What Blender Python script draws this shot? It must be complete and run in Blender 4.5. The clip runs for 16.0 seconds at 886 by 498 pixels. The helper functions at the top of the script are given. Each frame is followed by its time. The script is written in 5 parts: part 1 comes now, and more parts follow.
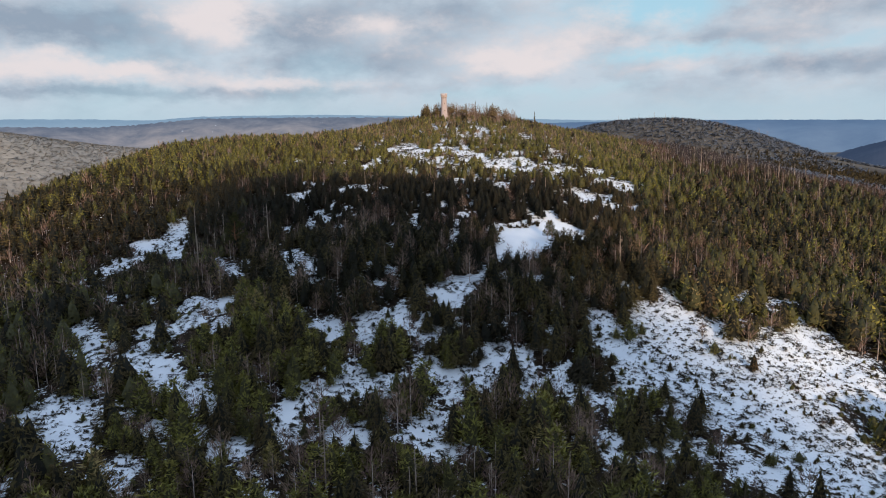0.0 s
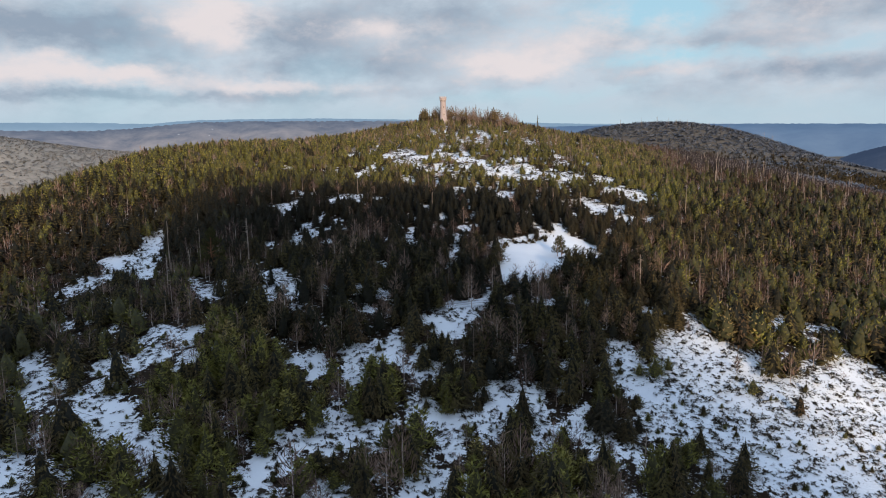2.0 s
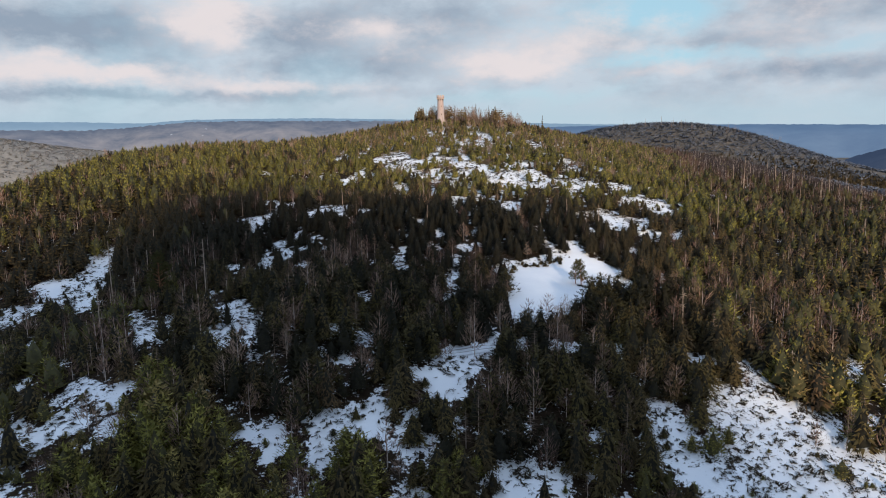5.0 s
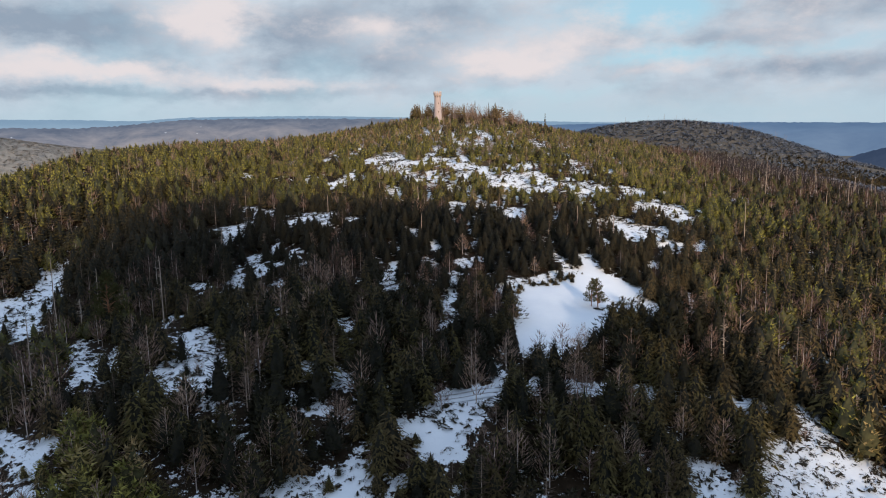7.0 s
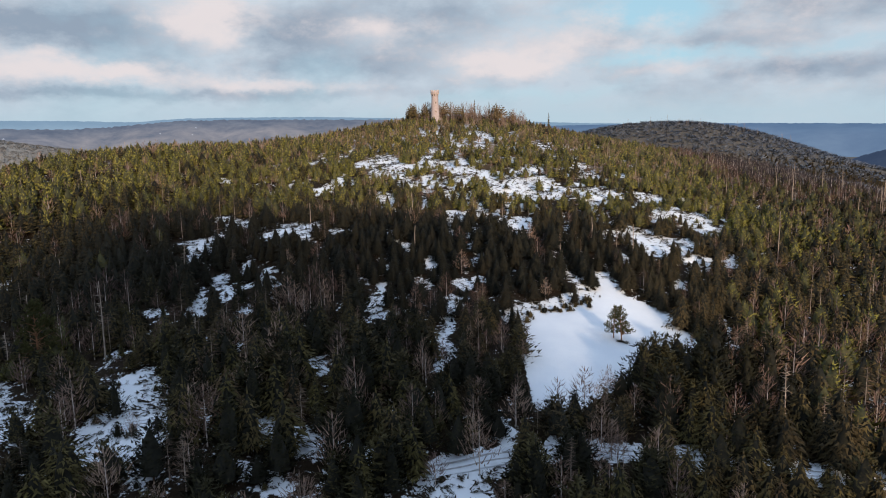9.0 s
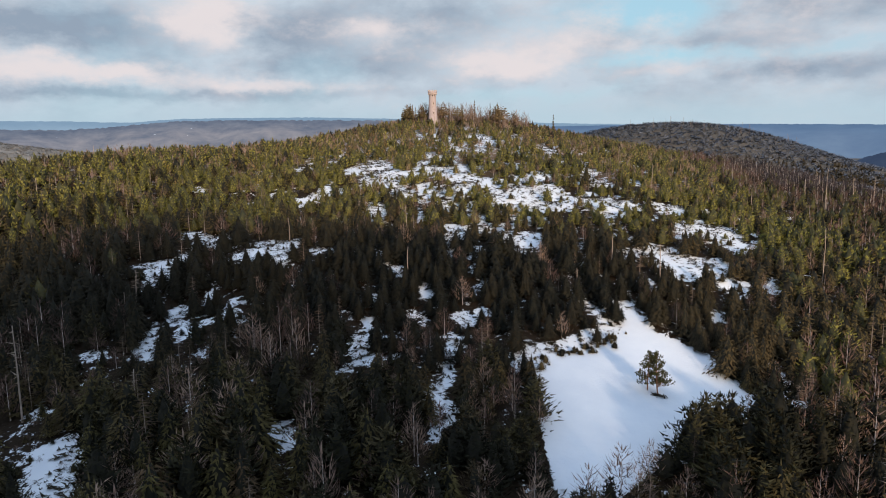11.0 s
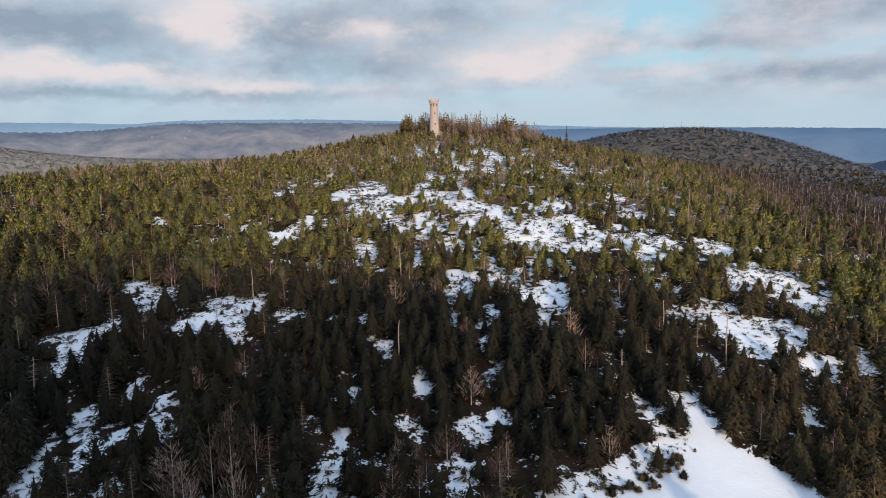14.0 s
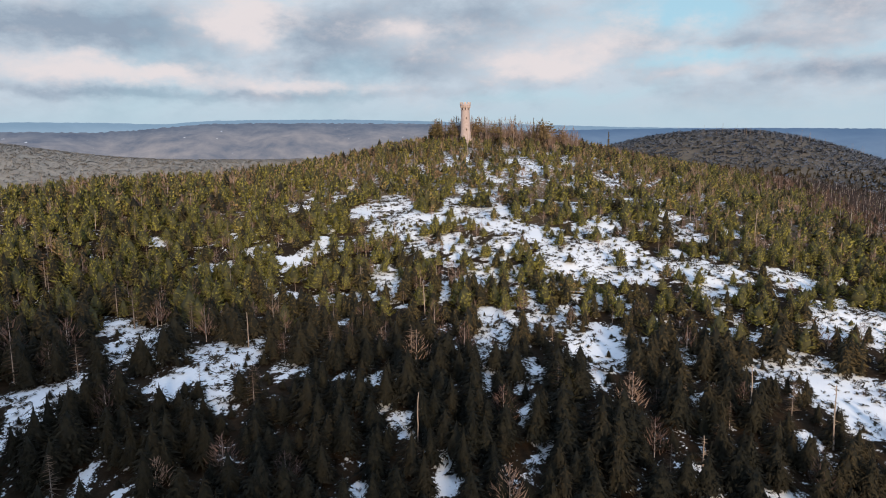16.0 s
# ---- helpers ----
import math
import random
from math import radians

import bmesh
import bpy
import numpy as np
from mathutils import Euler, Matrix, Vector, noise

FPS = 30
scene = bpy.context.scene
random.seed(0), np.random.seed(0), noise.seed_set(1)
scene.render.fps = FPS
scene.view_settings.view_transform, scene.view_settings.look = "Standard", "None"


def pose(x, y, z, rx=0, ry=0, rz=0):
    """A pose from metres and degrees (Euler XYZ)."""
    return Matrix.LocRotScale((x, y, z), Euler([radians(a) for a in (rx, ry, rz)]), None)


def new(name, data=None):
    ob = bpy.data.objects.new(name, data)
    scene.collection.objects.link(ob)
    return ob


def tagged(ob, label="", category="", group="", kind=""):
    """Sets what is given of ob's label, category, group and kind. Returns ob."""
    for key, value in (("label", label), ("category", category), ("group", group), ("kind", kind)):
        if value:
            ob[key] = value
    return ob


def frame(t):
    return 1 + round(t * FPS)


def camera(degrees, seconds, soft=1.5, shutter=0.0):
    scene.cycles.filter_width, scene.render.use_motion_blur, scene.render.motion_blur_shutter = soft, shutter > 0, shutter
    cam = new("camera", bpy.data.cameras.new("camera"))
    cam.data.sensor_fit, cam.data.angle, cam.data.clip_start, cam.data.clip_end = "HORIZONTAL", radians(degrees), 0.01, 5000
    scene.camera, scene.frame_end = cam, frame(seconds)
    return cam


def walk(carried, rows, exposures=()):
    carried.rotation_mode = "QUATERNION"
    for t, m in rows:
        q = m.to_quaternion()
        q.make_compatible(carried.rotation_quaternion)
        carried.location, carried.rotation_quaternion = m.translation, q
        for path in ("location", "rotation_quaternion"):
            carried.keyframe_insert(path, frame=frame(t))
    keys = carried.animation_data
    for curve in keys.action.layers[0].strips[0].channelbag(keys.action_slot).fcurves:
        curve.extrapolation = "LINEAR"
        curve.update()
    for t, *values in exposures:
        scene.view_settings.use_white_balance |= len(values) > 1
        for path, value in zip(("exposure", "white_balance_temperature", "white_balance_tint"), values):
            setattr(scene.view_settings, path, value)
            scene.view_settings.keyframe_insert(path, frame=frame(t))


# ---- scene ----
cam = camera(64.8, 16.0, soft=1.0)
METRES, EYE, TILT, LEAN, TURN = 250.0, 150.0, -2.0, 0.0, 0.0
ROWS = [
    (0.0, 0.0, 0.0, 0.0, -0.16, -7.26, 1.26),
    (0.5, 0.0003, 0.0283, 0.0021, -0.18, -7.18, 1.26),
    (1.0, 0.0005, 0.0574, 0.0044, -0.19, -7.1, 1.25),
    (1.5, 0.0007, 0.0871, 0.0067, -0.21, -7.03, 1.24),
    (2.0, 0.0011, 0.1169, 0.0091, -0.23, -6.98, 1.23),
    (2.5, 0.0014, 0.1472, 0.0115, -0.25, -6.95, 1.21),
    (3.0, 0.0016, 0.1778, 0.0136, -0.28, -6.93, 1.18),
    (3.5, 0.0022, 0.2087, 0.0157, -0.31, -6.94, 1.16),
    (4.0, 0.0026, 0.2398, 0.0177, -0.34, -6.94, 1.15),
    (6.5, 0.0068, 0.3967, 0.0275, -0.51, -7.13, 1.13),
    (7.0, 0.0077, 0.4285, 0.0294, -0.55, -7.16, 1.13),
    (7.5, 0.0089, 0.4602, 0.0309, -0.56, -7.16, 1.14),
    (8.0, 0.0101, 0.4919, 0.0322, -0.59, -7.15, 1.15),
    (8.5, 0.0112, 0.5236, 0.0333, -0.63, -7.12, 1.14),
    (9.0, 0.012, 0.5554, 0.0344, -0.66, -7.08, 1.15),
    (11.5, 0.0156, 0.7138, 0.0515, -0.81, -7.04, 1.09),
    (12.0, 0.0164, 0.7454, 0.0586, -0.84, -7.03, 1.07),
    (12.5, 0.0171, 0.7766, 0.0654, -0.87, -7.02, 1.06),
    (13.0, 0.0175, 0.8075, 0.0719, -0.9, -7.0, 1.03),
    (13.5, 0.0181, 0.8384, 0.0777, -0.92, -6.98, 1.01),
    (14.0, 0.0176, 0.8693, 0.0829, -0.61, -6.94, 0.96),
    (14.5, 0.0179, 0.9003, 0.0878, 1.05, -6.92, 0.82),
    (15.0, 0.018, 0.9315, 0.0927, 1.76, -6.92, 0.77),
    (15.5, 0.0183, 0.9626, 0.0981, 1.88, -6.94, 0.76),
    (16.0, 0.0181, 0.9928, 0.1034, 1.93, -6.93, 0.76),
]
walk(cam, [(t, pose(0, 0, EYE, TILT, LEAN, TURN) @ pose(METRES * x, METRES * y, METRES * z, 90 + pitch, roll, yaw)) for t, x, y, z, yaw, pitch, roll in ROWS])

# ---- light ----
SUN_AZ, SUN_EL = radians(165.0), radians(12.0)      # clockwise from ahead (+y): behind the walk, to its right
sun_way = Vector((math.sin(SUN_AZ) * math.cos(SUN_EL), math.cos(SUN_AZ) * math.cos(SUN_EL), math.sin(SUN_EL)))
sun = new("sun", bpy.data.lights.new("sun", "SUN"))
sun.data.energy, sun.data.angle, sun.data.color = 4.8, radians(5.5), (1.0, 0.78, 0.55)
sun.matrix_world = sun_way.to_track_quat("Z", "Y").to_matrix().to_4x4()

world = bpy.data.worlds.new("world")
scene.world = world
world.use_nodes = True
wt = world.node_tree
wt.nodes.clear()


def wmath(op, a, b=None, c=None, clamp=False):
    node = wt.nodes.new("ShaderNodeMath")
    node.operation, node.use_clamp = op, clamp
    for i, v in enumerate((a, b, c)):
        if v is None:
            continue
        if isinstance(v, (int, float)):
            node.inputs[i].default_value = v
        else:
            wt.links.new(v, node.inputs[i])
    return node.outputs[0]


def wmix(fac, a, b):
    node = wt.nodes.new("ShaderNodeMix")
    node.data_type = "RGBA"
    for sock, v in ((node.inputs[0], fac), (node.inputs[6], a), (node.inputs[7], b)):
        if isinstance(v, (int, float)):
            sock.default_value = v
        elif isinstance(v, tuple):
            sock.default_value = (*v, 1)
        else:
            wt.links.new(v, sock)
    return node.outputs[2]


way = wt.nodes.new("ShaderNodeTexCoord").outputs["Generated"]
split = wt.nodes.new("ShaderNodeSeparateXYZ")
wt.links.new(way, split.inputs[0])
dx, dy, dz = split.outputs
flat = wmath("SQRT", wmath("ADD", wmath("MULTIPLY", dx, dx), wmath("MULTIPLY", dy, dy)))
az = wmath("ARCTAN2", dx, dy)
el = wmath("DIVIDE", dz, wmath("MAXIMUM", flat, 0.01))
# cloud coordinates: the direction, stretched along the horizon
grid = wt.nodes.new("ShaderNodeVectorMath")
grid.operation = "MULTIPLY"
wt.links.new(way, grid.inputs[0])
grid.inputs[1].default_value = (1.0, 1.0, 1.9)


def wnoise(scale, detail, rough, offset):
    shift = wt.nodes.new("ShaderNodeVectorMath")
    shift.operation = "ADD"
    wt.links.new(grid.outputs[0], shift.inputs[0])
    shift.inputs[1].default_value = offset
    node = wt.nodes.new("ShaderNodeTexNoise")
    node.inputs["Scale"].default_value, node.inputs["Detail"].default_value = scale, detail
    node.inputs["Roughness"].default_value = rough
    wt.links.new(shift.outputs[0], node.inputs["Vector"])
    return node.outputs[0]


n_big, n_mid, n_fine = wnoise(4.0, 5, 0.55, (3, 1, 0)), wnoise(7.5, 7, 0.6, (9, 4, 2)), wnoise(9.0, 7, 0.6, (1, 7, 5))
n_wisp = wnoise(22.0, 6, 0.65, (4, 2, 8))
az_w = wmath("ADD", az, wmath("MULTIPLY", wmath("SUBTRACT", n_mid, 0.5), 0.22))
el_w = wmath("ADD", el, wmath("MULTIPLY", wmath("SUBTRACT", n_fine, 0.5), 0.06))


def bank(total, bearing, height, wide, tall, amount):
    """Adds one soft cloud bank at a bearing (degrees) and height (tangent)."""
    a = wmath("DIVIDE", wmath("SUBTRACT", az_w, radians(bearing)), radians(wide))
    e = wmath("DIVIDE", wmath("SUBTRACT", el_w, height), tall)
    g = wmath("EXPONENT", wmath("MULTIPLY", wmath("ADD", wmath("MULTIPLY", a, a), wmath("MULTIPLY", e, e)), -1.0))
    return wmath("MULTIPLY_ADD", g, amount, total)


bright = wmath("ADD", wmath("MULTIPLY", wmath("SUBTRACT", n_big, 0.52), 1.6), wmath("MULTIPLY", wmath("SUBTRACT", n_wisp, 0.5), 1.15))
for b in ((-29, 0.095, 6, 0.016, 0.8), (-23, 0.092, 4, 0.015, 0.75), (-18, 0.157, 3.2, 0.03, 0.9), (-15.5, 0.078, 4, 0.011, 0.6), (-9.5, 0.074, 5, 0.011, 0.55),
          (-4, 0.142, 4, 0.022, 0.6), (5.5, 0.098, 4, 0.02, 0.85), (9, 0.13, 7, 0.03, 0.45), (13, 0.15, 4, 0.028, 0.4), (-25, 0.195, 9, 0.014, 0.45), (18, 0.075, 4, 0.01, 0.35)):
    bright = bank(bright, *b)
shade = wmath("ADD", wmath("MULTIPLY", wmath("SUBTRACT", n_mid, 0.46), 1.8), wmath("MULTIPLY", wmath("SUBTRACT", n_wisp, 0.5), 0.8))
for b in ((-26, 0.14, 6.5, 0.03, 0.75), (-31, 0.15, 6, 0.03, 0.6), (-9.5, 0.15, 5.5, 0.04, 0.65), (-27, 0.068, 8, 0.008, 0.6), (-11, 0.10, 8, 0.014, 0.35), (-14, 0.064, 10, 0.007, 0.45),
          (21, 0.115, 5, 0.014, 0.5), (28, 0.075, 8, 0.012, 0.65), (31, 0.15, 6, 0.025, 0.7), (2, 0.16, 5, 0.03, 0.35), (-3, 0.1, 4, 0.02, 0.3)):
    shade = bank(shade, *b)
open_sky = wmath("MULTIPLY", wmath("SUBTRACT", 0.47, n_big), 1.8)
for b in ((-17, 0.18, 2.2, 0.013, 0.9), (18, 0.155, 3.5, 0.025, 0.6), (31, 0.195, 6, 0.014, 0.8), (24, 0.10, 10, 0.014, 0.6), (20, 0.17, 9, 0.03, 0.35), (8, 0.055, 12, 0.012, 0.3), (17, 0.1, 3, 0.014, 0.5)):
    open_sky = bank(open_sky, *b)
nishita = wt.nodes.new("ShaderNodeTexSky")
nishita.sky_type, nishita.sun_disc = "NISHITA", False
nishita.sun_elevation, nishita.sun_rotation = SUN_EL, SUN_AZ
nishita.altitude = 900
sky_scale = wt.nodes.new("ShaderNodeVectorMath")
sky_scale.operation = "SCALE"
wt.links.new(nishita.outputs[0], sky_scale.inputs[0])
sky_scale.inputs[3].default_value = 0.10
clear_air = wmix(0.8, sky_scale.outputs[0], (0.43, 0.70, 0.86))
cloud = (0.55, 0.635, 0.725)
cloud = wmix(wmath("MULTIPLY", shade, 1.25, clamp=True), cloud, (0.30, 0.375, 0.475))
cloud = wmix(wmath("MULTIPLY", open_sky, 1.5, clamp=True), cloud, clear_air)
puff = wt.nodes.new("ShaderNodeMapRange")
puff.interpolation_type = "SMOOTHSTEP"
puff.inputs[1].default_value, puff.inputs[2].default_value = -0.05, 0.9
wt.links.new(bright, puff.inputs[0])
cloud = wmix(wmath("MULTIPLY", puff.outputs[0], 0.95, clamp=True), cloud, (0.80, 0.735, 0.745))
low = wmath("MULTIPLY", wmath("SUBTRACT", 0.062, el), 28.0, clamp=True)
cloud = wmix(wmath("MULTIPLY", low, 0.75), cloud, (0.475, 0.625, 0.72))
# the sky brightens overhead, where the cloud is thin
high_sky = wmath("MULTIPLY", wmath("SUBTRACT", el, 0.24), 1.6, clamp=True)
cloud = wmix(wmath("MULTIPLY", high_sky, 0.85), cloud, (0.61, 0.79, 1.08))
back = wt.nodes.new("ShaderNodeBackground")
wt.links.new(cloud, back.inputs[0])
back.inputs[1].default_value = 1.0
wt.links.new(back.outputs[0], wt.nodes.new("ShaderNodeOutputWorld").inputs[0])


# ---- materials ----
def material(name, rough=0.8, spec=0.2):
    m = bpy.data.materials.new(name)
    m.use_nodes = True
    p = m.node_tree.nodes["Principled BSDF"]
    p.inputs["Roughness"].default_value, p.inputs["Specular IOR Level"].default_value = rough, spec
    return m, m.node_tree, p


def mnoise(t, scale, detail=4.0, rough=0.55):
    n = t.nodes.new("ShaderNodeTexNoise")
    n.inputs["Scale"].default_value, n.inputs["Detail"].default_value, n.inputs["Roughness"].default_value = scale, detail, rough
    t.links.new(t.nodes.new("ShaderNodeNewGeometry").outputs["Position"], n.inputs["Vector"])
    return n.outputs[0]


def mramp(t, fac, *stops):
    r = t.nodes.new("ShaderNodeValToRGB")
    while len(r.color_ramp.elements) < len(stops):
        r.color_ramp.elements.new(0.5)
    for e, (at, c) in zip(r.color_ramp.elements, stops):
        e.position, e.color = at, (*c, 1)
    t.links.new(fac, r.inputs[0])
    return r.outputs[0]


def mmix(t, fac, a, b, blend="MIX"):
    n = t.nodes.new("ShaderNodeMix")
    n.data_type, n.blend_type = "RGBA", blend
    for sock, v in ((n.inputs[0], fac), (n.inputs[6], a), (n.inputs[7], b)):
        if isinstance(v, (int, float)):
            sock.default_value = v
        elif isinstance(v, tuple):
            sock.default_value = (*v, 1)
        else:
            t.links.new(v, sock)
    return n.outputs[2]


def mmath(t, op, a, b, clamp=False):
    n = t.nodes.new("ShaderNodeMath")
    n.operation, n.use_clamp = op, clamp
    for i, v in enumerate((a, b)):
        if isinstance(v, (int, float)):
            n.inputs[i].default_value = v
        else:
            t.links.new(v, n.inputs[i])
    return n.outputs[0]


def mattr(t, name):
    n = t.nodes.new("ShaderNodeAttribute")
    n.attribute_name = name
    return n.outputs["Fac"]


def mbump(t, p, height, strength, distance=0.1):
    n = t.nodes.new("ShaderNodeBump")
    n.inputs["Strength"].default_value, n.inputs["Distance"].default_value = strength, distance
    t.links.new(height, n.inputs["Height"])
    t.links.new(n.outputs[0], p.inputs["Normal"])


def needles(name, *stops, use_attr=True):
    """Needles or twigs: each tree has its own tone, each spray its own value."""
    m, t, p = material(name, 0.8, 0.1)
    if use_attr:
        tone = mattr(t, "tone")
    else:
        tone = t.nodes.new("ShaderNodeObjectInfo").outputs["Random"]
    col = mramp(t, tone, *stops)
    geo = t.nodes.new("ShaderNodeNewGeometry")
    val = mramp(t, geo.outputs["Random Per Island"], (0.0, (0.7, 0.72, 0.75)), (0.7, (1.04, 1.03, 1.0)), (1.0, (1.25, 1.22, 1.12)))
    t.links.new(mmix(t, 1.0, col, val, "MULTIPLY"), p.inputs["Base Color"])
    return m


# lowest spruce stops: shade of the slope put into the needle colour
SPRUCE = ((0.0, (0.012, 0.012, 0.009)), (0.14, (0.039, 0.032, 0.0195)), (0.4, (0.074, 0.055, 0.027)), (0.7, (0.09, 0.075, 0.029)), (0.87, (0.095, 0.07, 0.034)), (1.0, (0.085, 0.052, 0.032)))
PINE = ((0.0, (0.05, 0.041, 0.018)), (0.3, (0.108, 0.099, 0.033)), (0.6, (0.192, 0.181, 0.047)), (0.8, (0.248, 0.22, 0.06)), (0.92, (0.275, 0.205, 0.09)), (1.0, (0.215, 0.14, 0.088)))
# first bare stop: the right flank's shade put into the twig colour
BARE = ((0.0, (0.05, 0.04, 0.042)), (0.12, (0.10, 0.064, 0.054)), (0.45, (0.15, 0.095, 0.08)), (1.0, (0.30, 0.21, 0.165)))
spruce_needles, pine_needles, bare_twigs = needles("spruce_needles", *SPRUCE), needles("pine_needles", *PINE), needles("bare_twigs", *BARE)
# darker copies for single trees, with the slope's shade put into the colour
shaded_spruce_needles, shaded_pine_needles = needles("spruce_needles_shaded", (0.0, (0.008, 0.009, 0.0075)), (0.6, (0.013, 0.013, 0.0098)), (1.0, (0.027, 0.022, 0.014)), use_attr=False), needles("pine_needles_shaded", (0.0, (0.015, 0.015, 0.01)), (0.5, (0.028, 0.026, 0.014)), (0.85, (0.08, 0.067, 0.03)), (1.0, (0.075, 0.053, 0.032)), use_attr=False)
# far woods: distance haze put into the twigs as a paler, bluer colour
hazy_far_twigs = needles("hazy_far_twigs", (0.0, (0.30, 0.275, 0.26)), (0.6, (0.355, 0.32, 0.29)), (1.0, (0.40, 0.36, 0.32)))
hazy_hill_twigs = needles("hazy_hill_twigs", (0.0, (0.135, 0.15, 0.185)), (0.6, (0.152, 0.165, 0.198)), (1.0, (0.175, 0.182, 0.21)))
DEAD = ((0.0, (0.07, 0.05, 0.04)), (0.5, (0.13, 0.09, 0.068)), (1.0, (0.2, 0.15, 0.12)))
dead_twigs, dead_twigs_one = needles("dead_twigs", *DEAD), needles("dead_twigs_single", *DEAD, use_attr=False)
bare_twigs_one = needles("bare_twigs_single", *BARE, use_attr=False)
summit_twigs = needles("summit_twigs", (0.0, (0.17, 0.115, 0.095)), (1.0, (0.30, 0.215, 0.17)), use_attr=False)
SOFT = [hazy_far_twigs, hazy_hill_twigs, spruce_needles, pine_needles, shaded_spruce_needles, shaded_pine_needles]


def plain(name, a, b, scale, rough=0.85, bump=0.0):
    m, t, p = material(name, rough)
    n = mnoise(t, scale, 6, 0.6)
    t.links.new(mmix(t, mmath(t, "MULTIPLY", mmath(t, "SUBTRACT", n, 0.3), 2.2, True), a, b), p.inputs["Base Color"])
    if bump:
        mbump(t, p, n, bump)
    return m


bark = plain("bark", (0.035, 0.025, 0.018), (0.075, 0.052, 0.038), 3.0)
pine_bark = plain("pine_bark", (0.055, 0.034, 0.02), (0.12, 0.066, 0.038), 2.0)
birch_bark = plain("birch_bark", (0.30, 0.24, 0.21), (0.55, 0.47, 0.42), 2.5)
dead_wood = plain("dead_wood", (0.19, 0.145, 0.115), (0.46, 0.37, 0.31), 0.8)
# crown cores: the shade between tufts, put in as a darker colour
inner_shade = plain("inner_shade", (0.008, 0.0085, 0.007), (0.026, 0.023, 0.0135), 0.9)
pine_inner_shade = plain("pine_inner_shade", (0.03, 0.029, 0.014), (0.085, 0.078, 0.033), 0.7)
heather = plain("heather", (0.022, 0.02, 0.014), (0.06, 0.045, 0.03), 1.2)

ground_mat, t, p = material("snowy_ground", 0.8, 0.05)
snow_n, litter_n = mnoise(t, 0.55, 5, 0.65), mnoise(t, 0.12, 4, 0.6)
cover = mmath(t, "ADD", mattr(t, "snow"), mmath(t, "MULTIPLY", mmath(t, "SUBTRACT", snow_n, 0.5), 1.5))
cover = mmath(t, "ADD", cover, mmath(t, "MULTIPLY", mmath(t, "SUBTRACT", mnoise(t, 1.7, 4, 0.6), 0.5), 0.9))
cover = mmath(t, "ADD", cover, mmath(t, "MULTIPLY", mmath(t, "SUBTRACT", litter_n, 0.5), 0.5))
mask = mmath(t, "MULTIPLY", mmath(t, "SUBTRACT", cover, 0.5), 9.0, True)
litter = mramp(t, mnoise(t, 0.8, 6, 0.7), (0.25, (0.012, 0.008, 0.005)), (0.55, (0.024, 0.016, 0.01)), (0.8, (0.05, 0.033, 0.02)))
litter = mmix(t, mattr(t, "heath"), litter, mramp(t, mnoise(t, 1.1, 6, 0.7), (0.3, (0.07, 0.052, 0.032)), (0.7, (0.19, 0.142, 0.092))))
litter = mmix(t, mattr(t, "beech"), litter, mramp(t, mnoise(t, 0.045, 8, 0.75), (0.3, (0.20, 0.182, 0.158)), (0.7, (0.37, 0.328, 0.28))))
white = mramp(t, mnoise(t, 0.09, 5, 0.6), (0.2, (0.61, 0.645, 0.71)), (0.8, (0.75, 0.77, 0.80)))
t.links.new(mmix(t, mask, litter, white), p.inputs["Base Color"])
mbump(t, p, mnoise(t, 1.3, 5, 0.6), 0.5, 0.25)

snow_mat = plain("snow", (0.56, 0.60, 0.67), (0.69, 0.715, 0.755), 0.5, 0.6, 0.2)


# ---- ground ----
FORMS = []


def landform(x, y, high, wide):
    FORMS.append((x, y, high, wide))


def swells(y, *highs):
    for x, high in zip(SWELL_X, highs):
        landform(x, y, high, 95)


SWELL_X = (-330, -200, -90, 10, 110, 210, 330)
swells(60, 5.9, 17.8, 4.5, 5.8, 9.1, 2.8, 7)
swells(170, -10.6, 14.5, 14.1, 15.4, 10.3, -8.3, 5.9)
swells(280, 15.4, 2.6, 14.8, 7.7, 16.4, 17, 15.7)
swells(390, 29.3, 29.1, 13.8, 36.7, 9.1, 8.6, 15.9)
swells(500, -12.8, 61.7, 3.2, 21.6, 21.5, 22.6, 26.9)
swells(620, 6.9, 36, 17.6, 39.9, 10.7, 16.9, 7)
swells(760, 18, 5.7, 17.2, 34, 7.7, 18.9, 5.5)
landform(0, 950, 69.3, 220)
landform(300, 950, 47.3, 220)
landform(-500, 300, -4.7, 250)
landform(-500, 700, -10.9, 250)
landform(500, 300, -20.4, 250)
landform(550, 700, 19.1, 250)
landform(511, 1612, 15.2, 200)
landform(800, 1523, -14.8, 170)
landform(650, 1700, 84.3, 200)
landform(300, 1550, 104.7, 200)
landform(700, 1300, 35.7, 220)
landform(0, 1500, -14, 300)
landform(0, -150, 6.2, 250)
landform(-400, 0, -9.9, 250)
landform(400, 0, -15.4, 250)

# the valley side beyond the spur, low hills all round
landform(-1250, 1850, 128, 300)
landform(-760, 2150, 50, 240)
landform(-250, 2350, 84, 320)
landform(-1020, 1560, 22, 110)
landform(-760, 1620, -16, 120)
landform(-560, 1750, 18, 120)
landform(650, 1500, 16, 150)
landform(-900, 1500, 55, 230)
# an unseen hill added behind the walk, shaped to shade the lower slope
landform(-42, -162, 101, 87)
landform(40, -286, 112, 121)
landform(106, -231, 117, 69)
landform(190, -232, 72, 38)
landform(-1500, 1300, 60, 350)
landform(-900, -700, 70, 420)
landform(900, -900, 60, 420)


